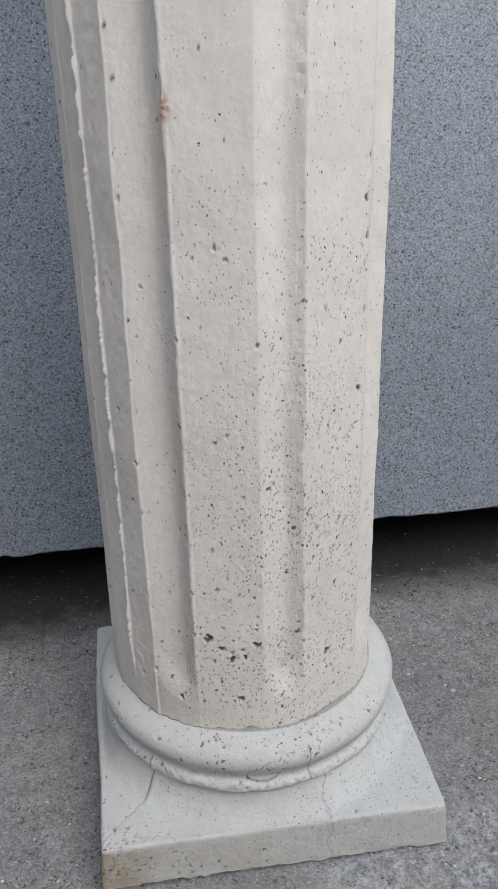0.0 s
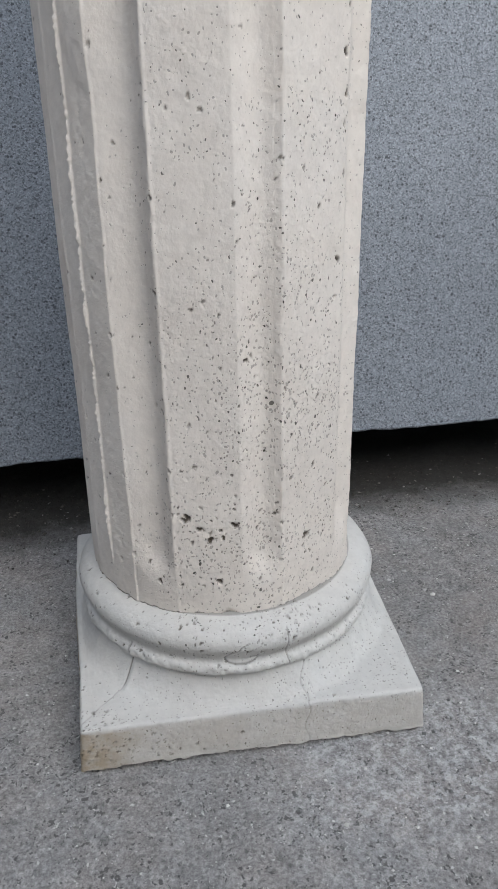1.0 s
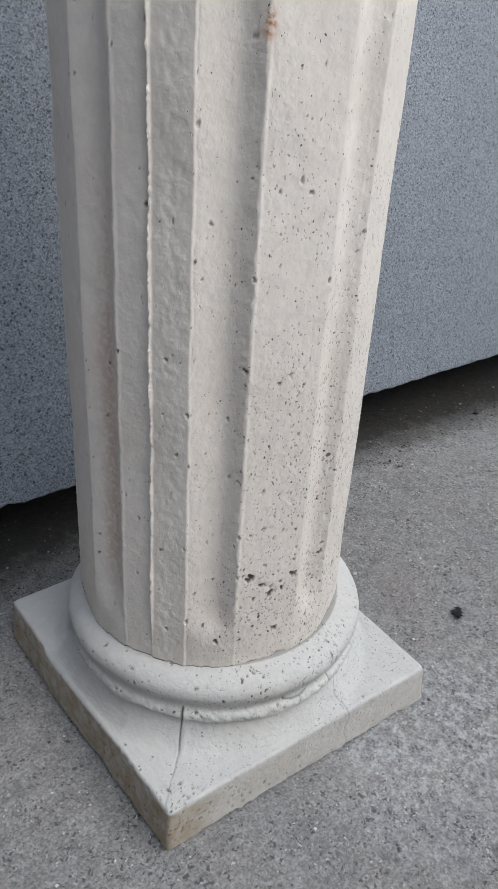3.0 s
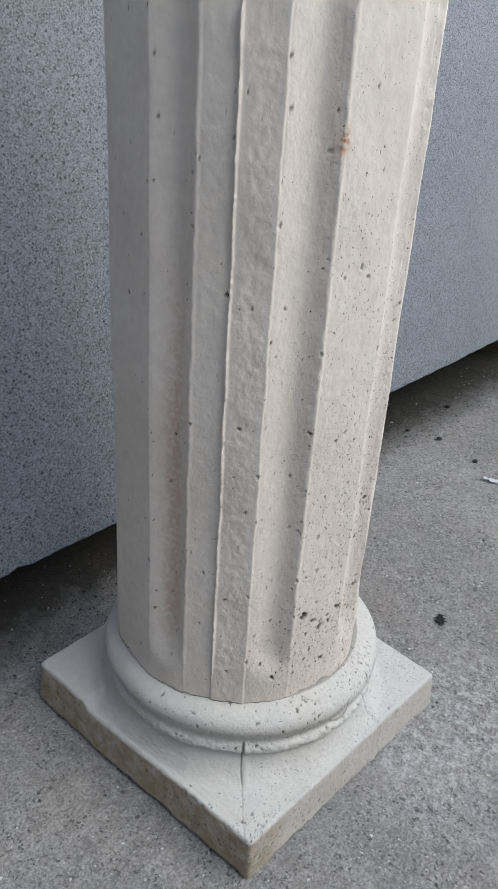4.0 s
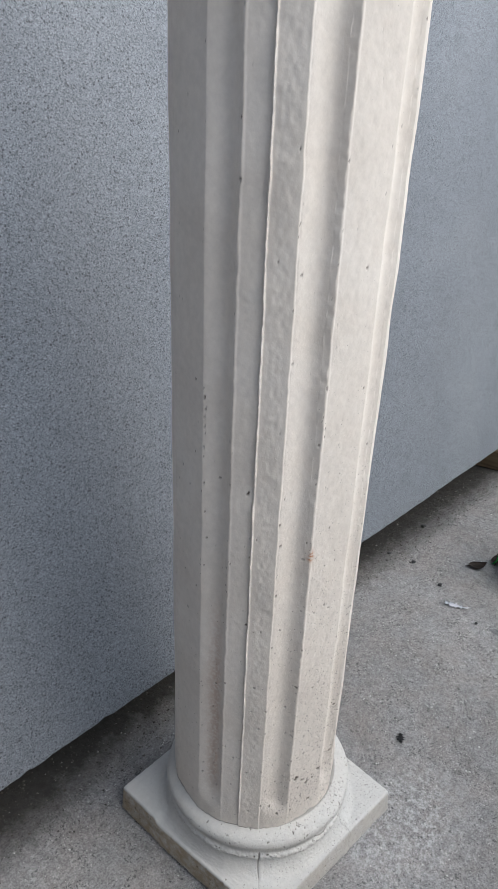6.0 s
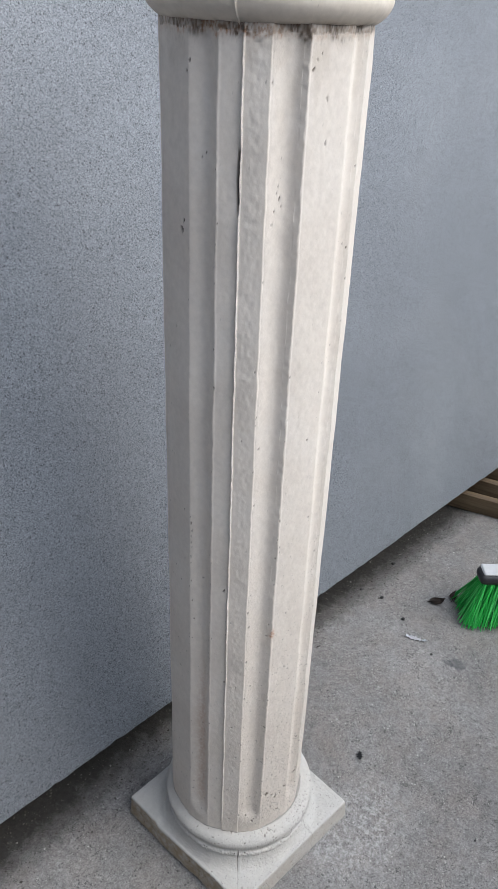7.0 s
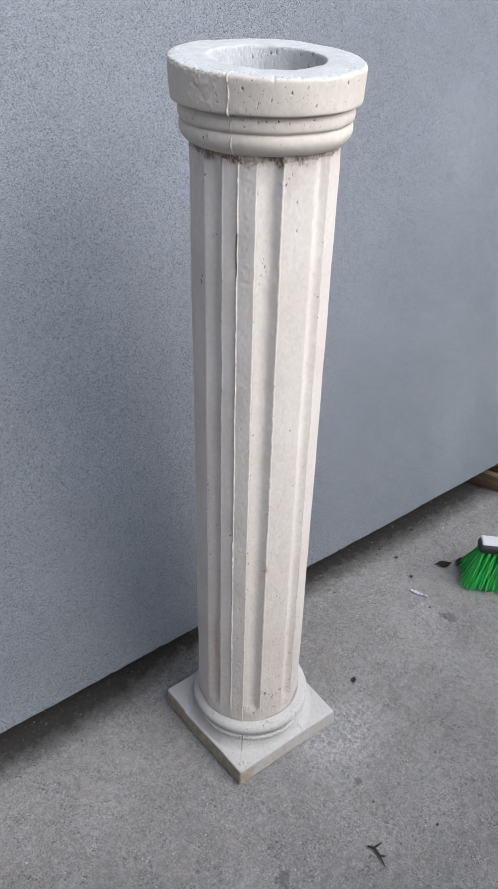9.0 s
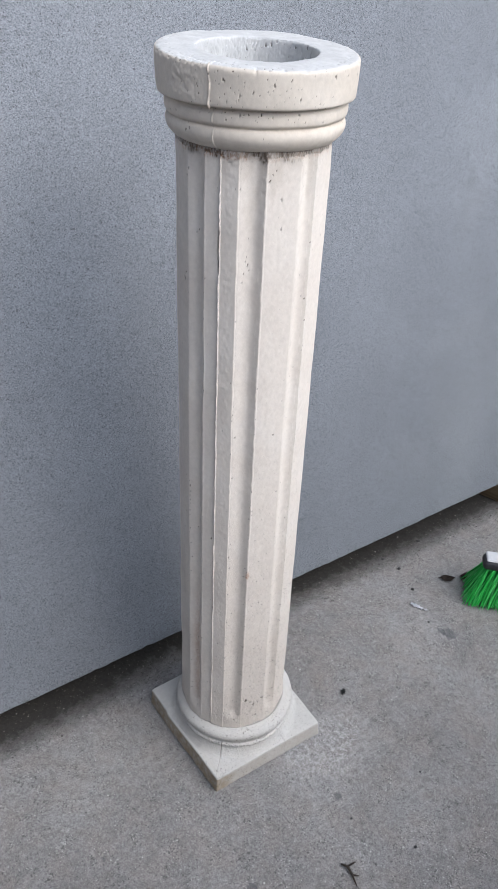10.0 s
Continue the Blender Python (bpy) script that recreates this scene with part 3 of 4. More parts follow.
    soil_shade = np.maximum(soil_shade, 0.12 * np.exp(-((A - 188.5) / 4.5) ** 2) * smooth01((0.52 - Z) / 0.2) * smooth01(field(lattice(26, 60, 27), u, v) + 0.6))
    rust = np.exp(-(((A - 243.0) * 0.0017 / 0.0026) ** 2 + ((Z - 0.476) / 0.0050) ** 2)) * 1.6
    rust = np.maximum(rust, (0.34 + 0.45 * np.exp(-((A - 200) / 28.0) ** 2)) * smooth01((Z - 1.1070 - 2 * ragged) / 0.005) * np.clip(fine, 0, 1.2))
    rust = np.maximum(rust, 0.36 * np.exp(-((A - 190.0) / 5.0) ** 2) * smooth01((0.45 - Z) / 0.15) * smooth01((Z - 0.12) / 0.05))
    ca, sa = np.cos(np.radians(A)), np.sin(np.radians(A))
    zj = Z + np.where(Z < 0.0935, 0.0008 * field(lattice(3, 47, 16), u * 0, v) + 0.0007 * field(lattice(3, 310, 24), u * 0, v), 0)
    P = np.stack([r * ca + LEAN_X * Z, r * sa, zj], -1)
    sheet("shaft", P, STONE, column, {"dark_mark": dark_mark, "rust": rust, "soil_shade": soil_shade}, label="cream fluted shaft, pitted towards its foot")


def turned(profile, step):
    """Points along a profile of (radius, height), evenly spaced, corners kept."""
    out = []
    for (r0, z0), (r1, z1) in zip(profile, profile[1:]):
        n = max(1, int(round(math.hypot(r1 - r0, z1 - z0) / step)))
        out += [(r0 + (r1 - r0) * i / n, z0 + (z1 - z0) * i / n) for i in range(n)]
    return np.array(out + [profile[-1]])


def rounded(profile, rounds=2):
    """Corner-cutting: softens a profile."""
    p = np.array(profile, float)
    for _ in range(rounds):
        q = [p[0]]
        for a, b in zip(p, p[1:]):
            q += [a * 0.75 + b * 0.25, a * 0.25 + b * 0.75]
        p = np.array(q + [p[-1]])
    return [tuple(x) for x in p]


def revolve(name, profile, column, seeds, pits, step=0.0014, extra=None, warp=None, mat=None, centre=(0.0, 0.0)):
    pr = turned(rounded(profile), step)
    s = np.concatenate([[0], np.cumsum(np.hypot(*np.diff(pr, axis=0).T))])
    A, S = np.meshgrid(AZ, s)
    Rr, Z = np.repeat(pr[:, :1], len(AZ), 1), np.repeat(pr[:, 1:], len(AZ), 1)
    ca, sa = np.cos(np.radians(A)), np.sin(np.radians(A))
    P = np.stack([Rr * ca, Rr * sa, Z], -1)
    nrm = outward(P)
    u, v = S / s[-1], (A - 140) / 360
    h = 0.00012 * field(lattice(int(s[-1] / 0.005) + 2, 140, seeds), u, v) + 0.0007 * field(lattice(int(s[-1] / 0.03) + 2, 26, seeds + 2), u, v)
    depth, dark_mark = pit_marks(S, A, 0.115, pits)
    h = h - depth
    if extra:
        more, dark_mask = extra(A, S, Rr, Z, u, v)
        h, dark_mark = h + more, np.maximum(dark_mark, dark_mask)
    P = P + nrm * h[..., None]
    if warp:
        P = warp(P)
    P[..., 0] += LEAN_X * P[..., 2] + centre[0]
    P[..., 1] += centre[1]
    sky_tone = smooth01((Z - 1.1975) / 0.0012) * (Rr < 0.1185) + (Rr < 0.0725) * (Z > 1.03) if name == "capital" else 0 * Z
    # browner at the capital's underside and in its two grooves
    soil_shade = np.maximum(0.55 * smooth01((1.1225 - Z) / 0.010) * smooth01(field(lattice(30, 40, seeds + 5), u, v) + 0.6), 0.45 * np.exp(-((Z - 1.1418) / 0.0020) ** 2) + 0.45 * np.exp(-((Z - 1.1612) / 0.0022) ** 2)) * (S < 0.118) * (Rr > 0.095) if name == "capital" else 0 * Z
    sheet(name, P, mat or SMOOTH_STONE, column, {"dark_mark": dark_mark, "sky_tone": sky_tone, "soil_shade": soil_shade}, label="ringed capital with a rough open top" if name == "capital" else "round base moulding with a hairline crack")


def strip(A, T, path, width):
    """Closeness (0..1) of grid points (A, T) to a polyline of (angle, height); width in metres."""
    best = np.full(A.shape, 9.0)
    k = 0.115 * 0.01745
    for (a0, t0), (a1, t1) in zip(path, path[1:]):
        dx, dy = (a1 - a0) * k, t1 - t0
        px, py = ((A - a0 + 180) % 360 - 180) * k, T - t0
        f = np.clip((px * dx + py * dy) / (dx * dx + dy * dy), 0, 1)
        best = np.minimum(best, np.hypot(px - f * dx, py - f * dy))
    return np.exp(-(best / width) ** 2)


def build_moulding(column):
    profile = [(0.0990, 0.0555), (0.1060, 0.0572), (0.1092, 0.0590), (0.1108, 0.0612), (0.1112, 0.0634), (0.1104, 0.0658), (0.1082, 0.0674), (0.1074, 0.0690), (0.1077, 0.0714), (0.1098, 0.0752), (0.1119, 0.0795), (0.1122, 0.0830),
               (0.1110, 0.0872), (0.1078, 0.0908), (0.1032, 0.0934), (0.0985, 0.0950), (0.0880, 0.0960)]
    rnd = np.random.RandomState(8)
    pits = [(rnd.uniform(170, 330), rnd.uniform(0.002, 0.06), float(np.clip(rnd.gamma(1.6, 0.0003), 0.0005, 0.0014))) for _ in range(240)]

    def extra(A, S, Rr, Z, u, v):
        flake = strip(A, Z, [(259.2, 0.0730), (259.4, 0.0705), (260.6, 0.0682), (263, 0.0672), (266.5, 0.0670), (269.5, 0.0680), (271, 0.0702), (270.6, 0.0715), (268.5, 0.0718)], 0.00055) + strip(A, Z, [(259.2, 0.0730), (260.4, 0.0755), (262, 0.0775), (264.5, 0.0800), (265, 0.0825), (267.5, 0.0850)], 0.0004)
        hair = strip(A, Z, [(281.5, 0.056), (282.5, 0.062), (281.2, 0.074), (281.8, 0.09)], 0.00045)
        off = (A - 222.8 + 180) % 360 - 180
        lip = smooth01(off / 0.6 + 0.3) * np.exp(-np.clip(off, 0, 40) / 2.2) * smooth01((0.0705 - Z) / 0.004)
        tear = np.exp(-((off + 0.35) / 0.42) ** 2) * smooth01((0.070 - Z) / 0.003)
        foam = smooth01(field(lattice(34, 330, 33), u, v) * 2 - 0.5) * np.exp(-((A - 285) / 5.0) ** 2) * smooth01((Z - 0.08) / 0.006)
        low = 0.0006 * field(lattice(26, 260, 34), u, v) * smooth01((0.069 - Z) / 0.003)
        seat = smooth01((0.0945 - Rr) / 0.0015) * smooth01((Z - 0.09) / 0.003)
        return -0.0008 * np.clip(flake, 0, 1) - 0.0007 * hair + 0.0017 * lip - 0.0022 * tear - 0.0008 * foam + low, np.clip(0.62 * flake, 0, 0.62) + 0.6 * hair + 0.7 * tear + 0.4 * foam + 0.5 * seat
    revolve("base_moulding", profile, column, 40, pits, 0.0013, extra, None, BASE_STONE, (0.0022, -0.0048))


def build_plinth(column):
    hx, hy, cx, cy = 0.1175, 0.1205, 0.0005, -0.003
    A0 = np.radians(AZ)

    def square(inset, corner):
        a, b = hx - inset, hy - inset
        c, s = np.abs(np.cos(A0)), np.abs(np.sin(A0))
        k = 110.0 if corner < 1 else 70.0
        return ((c / a) ** k + (s / b) ** k) ** (-1 / k)
    rows, ss, mode = [], [], []
    s = 0.0
    for z in np.arange(0.0, 0.0340, 0.0008):
        rows.append((square(-0.0015 + 0.0026 * (z / 0.0340) + (0.0012 if z < 0.001 else 0), 0), np.full(len(AZ), z)))
    for t in np.linspace(0, 1, 7)[1:]:
        rows.append((square(0.0011 + 0.0022 * (1 - math.cos(t * math.pi / 2)), 0), np.full(len(AZ), 0.0340 + 0.0027 * math.sin(t * math.pi / 2))))
    start = square(0.0033, 1)
    for t in np.linspace(0, 1, 60)[1:]:
        r = start * (1 - t) + 0.1040 * t
        reach = np.minimum(0.019, (start - 0.1040) * 0.95)
        rise = np.clip((0.1040 + reach - r) / reach, 0, 1) ** 2.0 * 0.0225
        rows.append((r, 0.0367 + 0.0012 * t + rise * 1.0))
    Rr, Z = np.array([r for r, _ in rows]), np.array([z for _, z in rows])
    A = np.repeat(AZ[None], len(rows), 0)
    P = np.stack([Rr * np.cos(np.radians(A)) + cx, Rr * np.sin(np.radians(A)) + cy, Z], -1)
    P[..., 0] += 0.078 * np.clip(P[..., 1] + 0.123, 0, 1) * np.clip(P[..., 0] / 0.118, 0, 1) ** 2 - 0.002 * np.clip(-P[..., 0] / 0.118, 0, 1) ** 2 * np.exp(-((P[..., 1] - 0.03) / 0.05) ** 2)
    back = smooth01((P[..., 1] - 0.050 + 0.25 * (P[..., 0] + 0.118)) / 0.012) * smooth01((0.13 - P[..., 0]) / 0.1)
    P[..., 2] += 0.005 * back * smooth01((P[..., 2] - 0.02) / 0.016) * smooth01((0.046 - P[..., 2]) / 0.006)
    P[..., 1] += (-0.0025 - 0.04 * P[..., 0]) * np.clip(-P[..., 1] / 0.12, 0, 1) ** 3
    nrm = outward(P)
    X, Y = P[..., 0], P[..., 1]
    u = np.linspace(0, 1, len(rows))[:, None] + 0 * A
    v = (A - 140) / 360
    h = 0.00014 * field(lattice(30, 160, 50), u, v) + 0.0004 * field(lattice(6, 40, 52), u, v)
    side = Z < 0.034
    h += np.where(side, 0.0002 * field(lattice(8, 160, 53), u * 2, v) + 0.00012 * field(lattice(40, 400, 57), u * 2, v), 0)
    nick = np.exp(-((Z - 0.0335) / 0.0022) ** 2) * (Z < 0.0364) * smooth01(field(lattice(3, 260, 58), u * 0, v) * 2.4 - 0.9)
    h -= 0.0009 * nick * (0.35 + 0.65 * np.exp(-((X + 0.118) / 0.06) ** 2))
    depth, dark_mark = np.zeros_like(Z), np.zeros_like(Z)
    rnd = np.random.RandomState(21)
    spots = []
    for _ in range(110):                      # on the top
        spots.append((rnd.uniform(-0.118, 0.118), rnd.uniform(-0.123, 0.118), 0.037, float(np.clip(rnd.gamma(1.8, 0.00035), 0.0004, 0.0015))))
    for _ in range(260):                       # front face, thick at the corner
        x = -0.119 + min(abs(rnd.normal(0, 0.055)), 0.235)
        spots.append((x, cy - hy - 0.0025 - 0.04 * x, rnd.uniform(0.003, 0.036), float(np.clip(rnd.gamma(1.8, 0.0003), 0.0005, 0.0012))))
    for _ in range(330):                       # side face
        spots.append((cx - hx, rnd.uniform(-0.124, 0.118), rnd.uniform(0.002, 0.034), float(np.clip(rnd.gamma(1.8, 0.00035), 0.0006, 0.0015))))
    for _ in range(46):                        # along the top edges by the corner
        far = min(abs(rnd.normal(0, 0.045)), 0.2)
        x, y = (-0.116 + far, -0.1215 + abs(rnd.normal(0, 0.004))) if rnd.uniform() < 0.6 else (-0.1145 + abs(rnd.normal(0, 0.003)), -0.12 + far)
        spots.append((x, y, 0.0366, float(np.clip(rnd.gamma(1.6, 0.0003), 0.0005, 0.0012))))
    spots += [(-0.047, -0.127 + 0.02, 0.037, 0.0026), (-0.098, -0.106, 0.037, 0.0017)]
    for x, y, z, r in spots:
        d = np.sqrt((X - x) ** 2 * (1.0 + 0.9 * ((x * 977.3) % 1.0)) + (Y - y) ** 2 * (1.0 + 0.9 * ((y * 613.9) % 1.0)) + (Z - z) ** 2) / r
        d = d * (1 + 0.35 * np.sin((X - Y) / r * 1.9 + x * 900) * np.sin((X + Y + Z) / r * 1.7 + y * 700))
        hole = smooth01((1.2 - d) * 1.8)
        depth = np.maximum(depth, hole * r * 0.7)
        dark_mark = np.maximum(dark_mark, np.clip((1.12 - d) * 2.4, 0, 0.9) * (0.4 + 0.6 * ((x * 731.7) % 1.0)))
    # mould seam across the corner, a hair crack in the front
    ca = np.cos(np.radians(224.8)), np.sin(np.radians(224.8))
    across = (X + 0.003) * ca[1] - (Y + 0.003) * ca[0]
    along = X * ca[0] + Y * ca[1]
    wig = 0.0003 * np.sin(along * 160) + 0.0002 * np.sin(along * 420 + 1)
    seam = np.exp(-((across + wig) / (0.00034 + 0.00025 * smooth01((0.124 - along) / 0.008))) ** 2) * (along > 0.1) * smooth01((Z - 0.0345) / 0.002)
    crack = np.exp(-((X - 0.036 - 0.0018 * np.sin(Z * 260) - 0.0015 * np.sin(Y * 300)) / 0.00042) ** 2) * (Y < -0.09)
    depth += 0.0007 * seam + 0.0003 * crack
    dark_mark = np.maximum(dark_mark, np.maximum((0.45 + 0.4 * smooth01((0.124 - along) / 0.008)) * seam, 0.34 * crack))
    ledge = np.exp(-((across + 0.003) / 0.0022) ** 2) * smooth01((0.127 - along) / 0.006) * (along > 0.1)
    h += 0.0006 * ledge
    worn = smooth01((0.012 - Z) / 0.012) * side * smooth01(field(lattice(20, 160, 55), u * 2, v) * 1.4 + 0.2)
    dark_mark = np.maximum(dark_mark, 0.22 * worn)
    P = P + nrm * (h - depth)[..., None]
    ragged = 0.0016 * (1 + field(lattice(3, 170, 54), u * 0, v)) + 0.0010 * (1 + field(lattice(3, 420, 56), u * 0, v))
    P[..., 2] += (0.0012 + ragged) * smooth01((0.006 - Z) / 0.006)
    P[..., 2] = np.maximum(P[..., 2], 0.0)
    foot = P[:1].copy()
    foot[..., 0:2] *= 0.93
    foot[..., 2] = 0.0
    P = np.concatenate([foot, P])
    # brown dirt on the sides, plus the left side's shade painted in
    soil_shade = side * (np.where(X < -0.110, 1.0, 0.0) + 0.7 * np.exp(-((X + 0.117) / 0.03) ** 2) * (Y < 0) + 0.3) * smooth01((0.0345 - Z) / 0.004 + 0.2)
    full = lambda q: np.concatenate([q[:1], q])
    sheet("plinth", P, BASE_STONE, column, {"dark_mark": full(dark_mark), "soil_shade": full(soil_shade)}, label="square grey-white plinth with brown pitted sides")


def build_capital(column):
    profile = [(0.090, 1.1155), (0.0960, 1.1162), (0.0992, 1.1182), (0.1038, 1.1222), (0.1072, 1.1270), (0.1089, 1.1330), (0.1078, 1.1392), (0.1058, 1.1414), (0.1060, 1.1428), (0.1088, 1.1450), (0.1098, 1.1500), (0.1094, 1.1560),
               (0.1074, 1.1596), (0.1070, 1.1612), (0.1120, 1.1626), (0.1160, 1.1634), (0.1174, 1.1660), (0.1182, 1.1800), (0.1192, 1.1935), (0.1188, 1.1970), (0.1163, 1.1988), (0.1000, 1.1990), (0.0735, 1.1990),
               (0.0712, 1.1980), (0.0705, 1.1930), (0.0695, 1.1500), (0.0680, 1.1000), (0.0650, 1.0400), (0.0620, 1.0350), (0.0300, 1.0350), (0.0005, 1.0350)]
    rnd = np.random.RandomState(9)
    pits = [(rnd.normal(226, 24), rnd.uniform(0.045, 0.115), float(np.clip(rnd.gamma(2.0, 0.00028), 0.0005, 0.0014))) for _ in range(150)]
    pits += [(rnd.uniform(150, 320), rnd.uniform(0.02, 0.13), float(np.clip(rnd.gamma(2.0, 0.0003), 0.0004, 0.0013))) for _ in range(60)]
    pits += [(rnd.uniform(345, 490), rnd.uniform(0.15, 0.24), float(np.clip(rnd.gamma(2.0, 0.0004), 0.0007, 0.0019))) for _ in range(170)]

    def extra(A, S, Rr, Z, u, v):
        outer = (S < 0.118)
        wave = 0.5 * field(lattice(60, 3, 60), u, u * 0)
        off = (A - 208.0 - wave + 180) % 360 - 180
        lip = np.exp(-((off - 0.2) / 0.32) ** 2) * outer
        inside = Rr < 0.072
        hack = np.where(inside, 0.00030 * field(lattice(170, 420, 61), u, v) - 0.0009 * smooth01(field(lattice(150, 330, 59), u, v) * 2.2 - 1.1), 0)
        rim = np.exp(-((Z - 1.1975) / 0.0022) ** 2) * outer * (0.00016 * field(lattice(110, 380, 62), u, v) - 0.0013 * smooth01(field(lattice(130, 120, 68), u, v) * 2.4 - 1.0))
        crust = (0.0006 * smooth01(field(lattice(90, 150, 63), u, v) * 2.0) + 0.0005 * field(lattice(170, 330, 67), u, v)) * np.exp(-((A - 190) / 14.0) ** 2) * smooth01((Z - 1.1655) / 0.004) * outer
        top = np.where((Z > 1.1985) & (Rr > 0.072), 0.00014 * field(lattice(140, 120, 64), u, v), 0)
        low = smooth01((1.1190 - Z) / 0.003) * smooth01(field(lattice(3, 120, 65), u * 0, v) * 1.3 + 0.2) * outer
        return 0.0026 * lip * (0.65 + 0.45 * field(lattice(90, 3, 66), u, u * 0) + 0.3 * field(lattice(260, 3, 69), u, u * 0)) + hack + rim + crust + top, 0.22 * low + 0.15 * lip
    
    def slope(P):
        """The top is cut at a slant: lower on the walk's side."""
        z = P[..., 2] - 1.164
        top = 0.0460 + 0.017 * P[..., 0] + 0.051 * P[..., 1]
        f = np.clip(z / 0.035, 0, 1)
        inner = np.hypot(P[..., 0], P[..., 1]) < 0.0715
        f = np.where(inner & (z < 0.035), smooth01((z + 0.06) / 0.095), f)
        P[..., 2] += f * (top - 0.035) + 0.0025
        return P
    revolve("capital", profile, column, 70, pits, 0.0012, extra, slope)


def build_column():
    column = thing("column", label="cream-white cast cement column with fluted shaft and square base", category="column")
    build_plinth(column)
    build_moulding(column)
    build_shaft(column)
    build_capital(column)


# ---- loose things ----
def build_broom():
    """A push broom standing on its green bristles; the stick leans away."""
    broom = thing("broom", (0.0, 0.0, 0.0), label="broom with bright green bristles and dark plastic head on the floor", category="broom")
    m = Matrix.Translation((0.690, -0.038, 0.0)) @ Matrix.Rotation(radians(-47), 4, "Z")
    # the head runs along local x, from its near end at 0
    long, wide, z0, z1 = 0.25, 0.044, 0.093, 0.124
    bm = bmesh.new()
    box(bm, (0, -wide / 2, z0), (long, wide / 2, z1 - 0.006), 0.011, 4)
    bmesh.ops.transform(bm, matrix=m, verts=bm.verts)
    head = part("head", bm, BLACK, broom, "dark plastic head")
    bm = bmesh.new()
    box(bm, (0.006, -wide / 2 + 0.005, z1 - 0.008), (long - 0.006, wide / 2 - 0.005, z1), 0.004, 3)
    bmesh.ops.transform(bm, matrix=m, verts=bm.verts)
    part("cap_plate", bm, PALE, head, "pale grey top plate")
    rnd = random.Random(4)
    tufts_x, tufts_y = 16, 5
    for i in range(tufts_x):
        for j in range(tufts_y):
            verts, faces = [], []
            fx, fy = i / (tufts_x - 1), j / (tufts_y - 1)
            for _ in range(26):
                px, py = 0.012 + fx * (long - 0.024) + rnd.gauss(0, 0.002), (fy - 0.5) * (wide - 0.012) + rnd.gauss(0, 0.002)
                qx = px + (fx - 0.5) * 0.05 + rnd.gauss(0, 0.006) - 0.004
                qy = py + (fy - 0.5) * 0.055 + rnd.gauss(0, 0.006)
                qz = max(0.0005, rnd.gauss(0.004, 0.003))
                mx, my, mz = px * 0.45 + qx * 0.55 + rnd.gauss(0, 0.001), py * 0.45 + qy * 0.55, z0 * 0.5
                w = 0.0009
                b = len(verts)
                for (x, y, z) in ((px, py, z0 + 0.002), (mx, my, mz), (qx, qy, qz)):
                    verts += [(x - w, y, z), (x + w * 0.5, y + w, z), (x + w * 0.5, y - w, z)]
                for k in (0, 3):
                    for a, c in ((0, 1), (1, 2), (2, 0)):
                        faces.append((b + k + a, b + k + c, b + k + 3 + c, b + k + 3 + a))
            me = bpy.data.meshes.new("tuft")
            me.from_pydata([tuple(m @ Vector(q)) for q in verts], [], faces)
            part_mesh("tuft", me, GREEN, head)
    bm = bmesh.new()
    lo, hi = m @ Vector((long * 0.5, 0, z1 - 0.004)), m @ Vector((long * 0.5 + 0.75, 0.1, 1.15))
    axis = hi - lo
    turn = axis.to_track_quat("Z", "Y").to_matrix().to_4x4()
    bmesh.ops.create_cone(bm, cap_ends=True, segments=20, radius1=0.0125, radius2=0.0125, depth=axis.length, matrix=Matrix.Translation((lo + hi) / 2) @ turn)
    part("stick", bm, PALE, broom, "pale stick")
    bm = bmesh.new()
    bmesh.ops.create_cone(bm, cap_ends=True, segments=20, radius1=0.02, radius2=0.016, depth=0.06, matrix=Matrix.Translation(lo + axis.normalized() * 0.03) @ turn)
    part("socket", bm, BLACK, head, "dark socket")


def curled_sheet(name, at, size, turn, mat, curl, outline, label, category):
    """A leaf or scrap: a thin bent sheet with a given half-width outline along its length."""
    bm = bmesh.new()
    n, w = 18, 6
    grid = []
    for i in range(n + 1):
        t = i / n
        row = []
        for j in range(w + 1):
            s = j / w * 2 - 1
            x, y = (t - 0.5) * size, s * outline(t) * size
            z = 0.0012 + curl * size * ((t - 0.45) ** 2 + 0.8 * (y / size) ** 2) + 0.0012 * noise.noise((t * 5, s * 2, size * 50))
            row.append(bm.verts.new((x, y, max(z, 0.0006))))
        grid.append(row)
    for i in range(n):
        for j in range(w):
            bm.faces.new((grid[i][j], grid[i + 1][j], grid[i + 1][j + 1], grid[i][j + 1]))
    bmesh.ops.solidify(bm, geom=bm.faces[:], thickness=0.0005)
    ob = part(name, bm, mat)
    ob.matrix_world = Matrix.Translation((*at, 0.0)) @ Matrix.Rotation(radians(turn), 4, "Z")
    return tagged(ob, label=label, category=category)


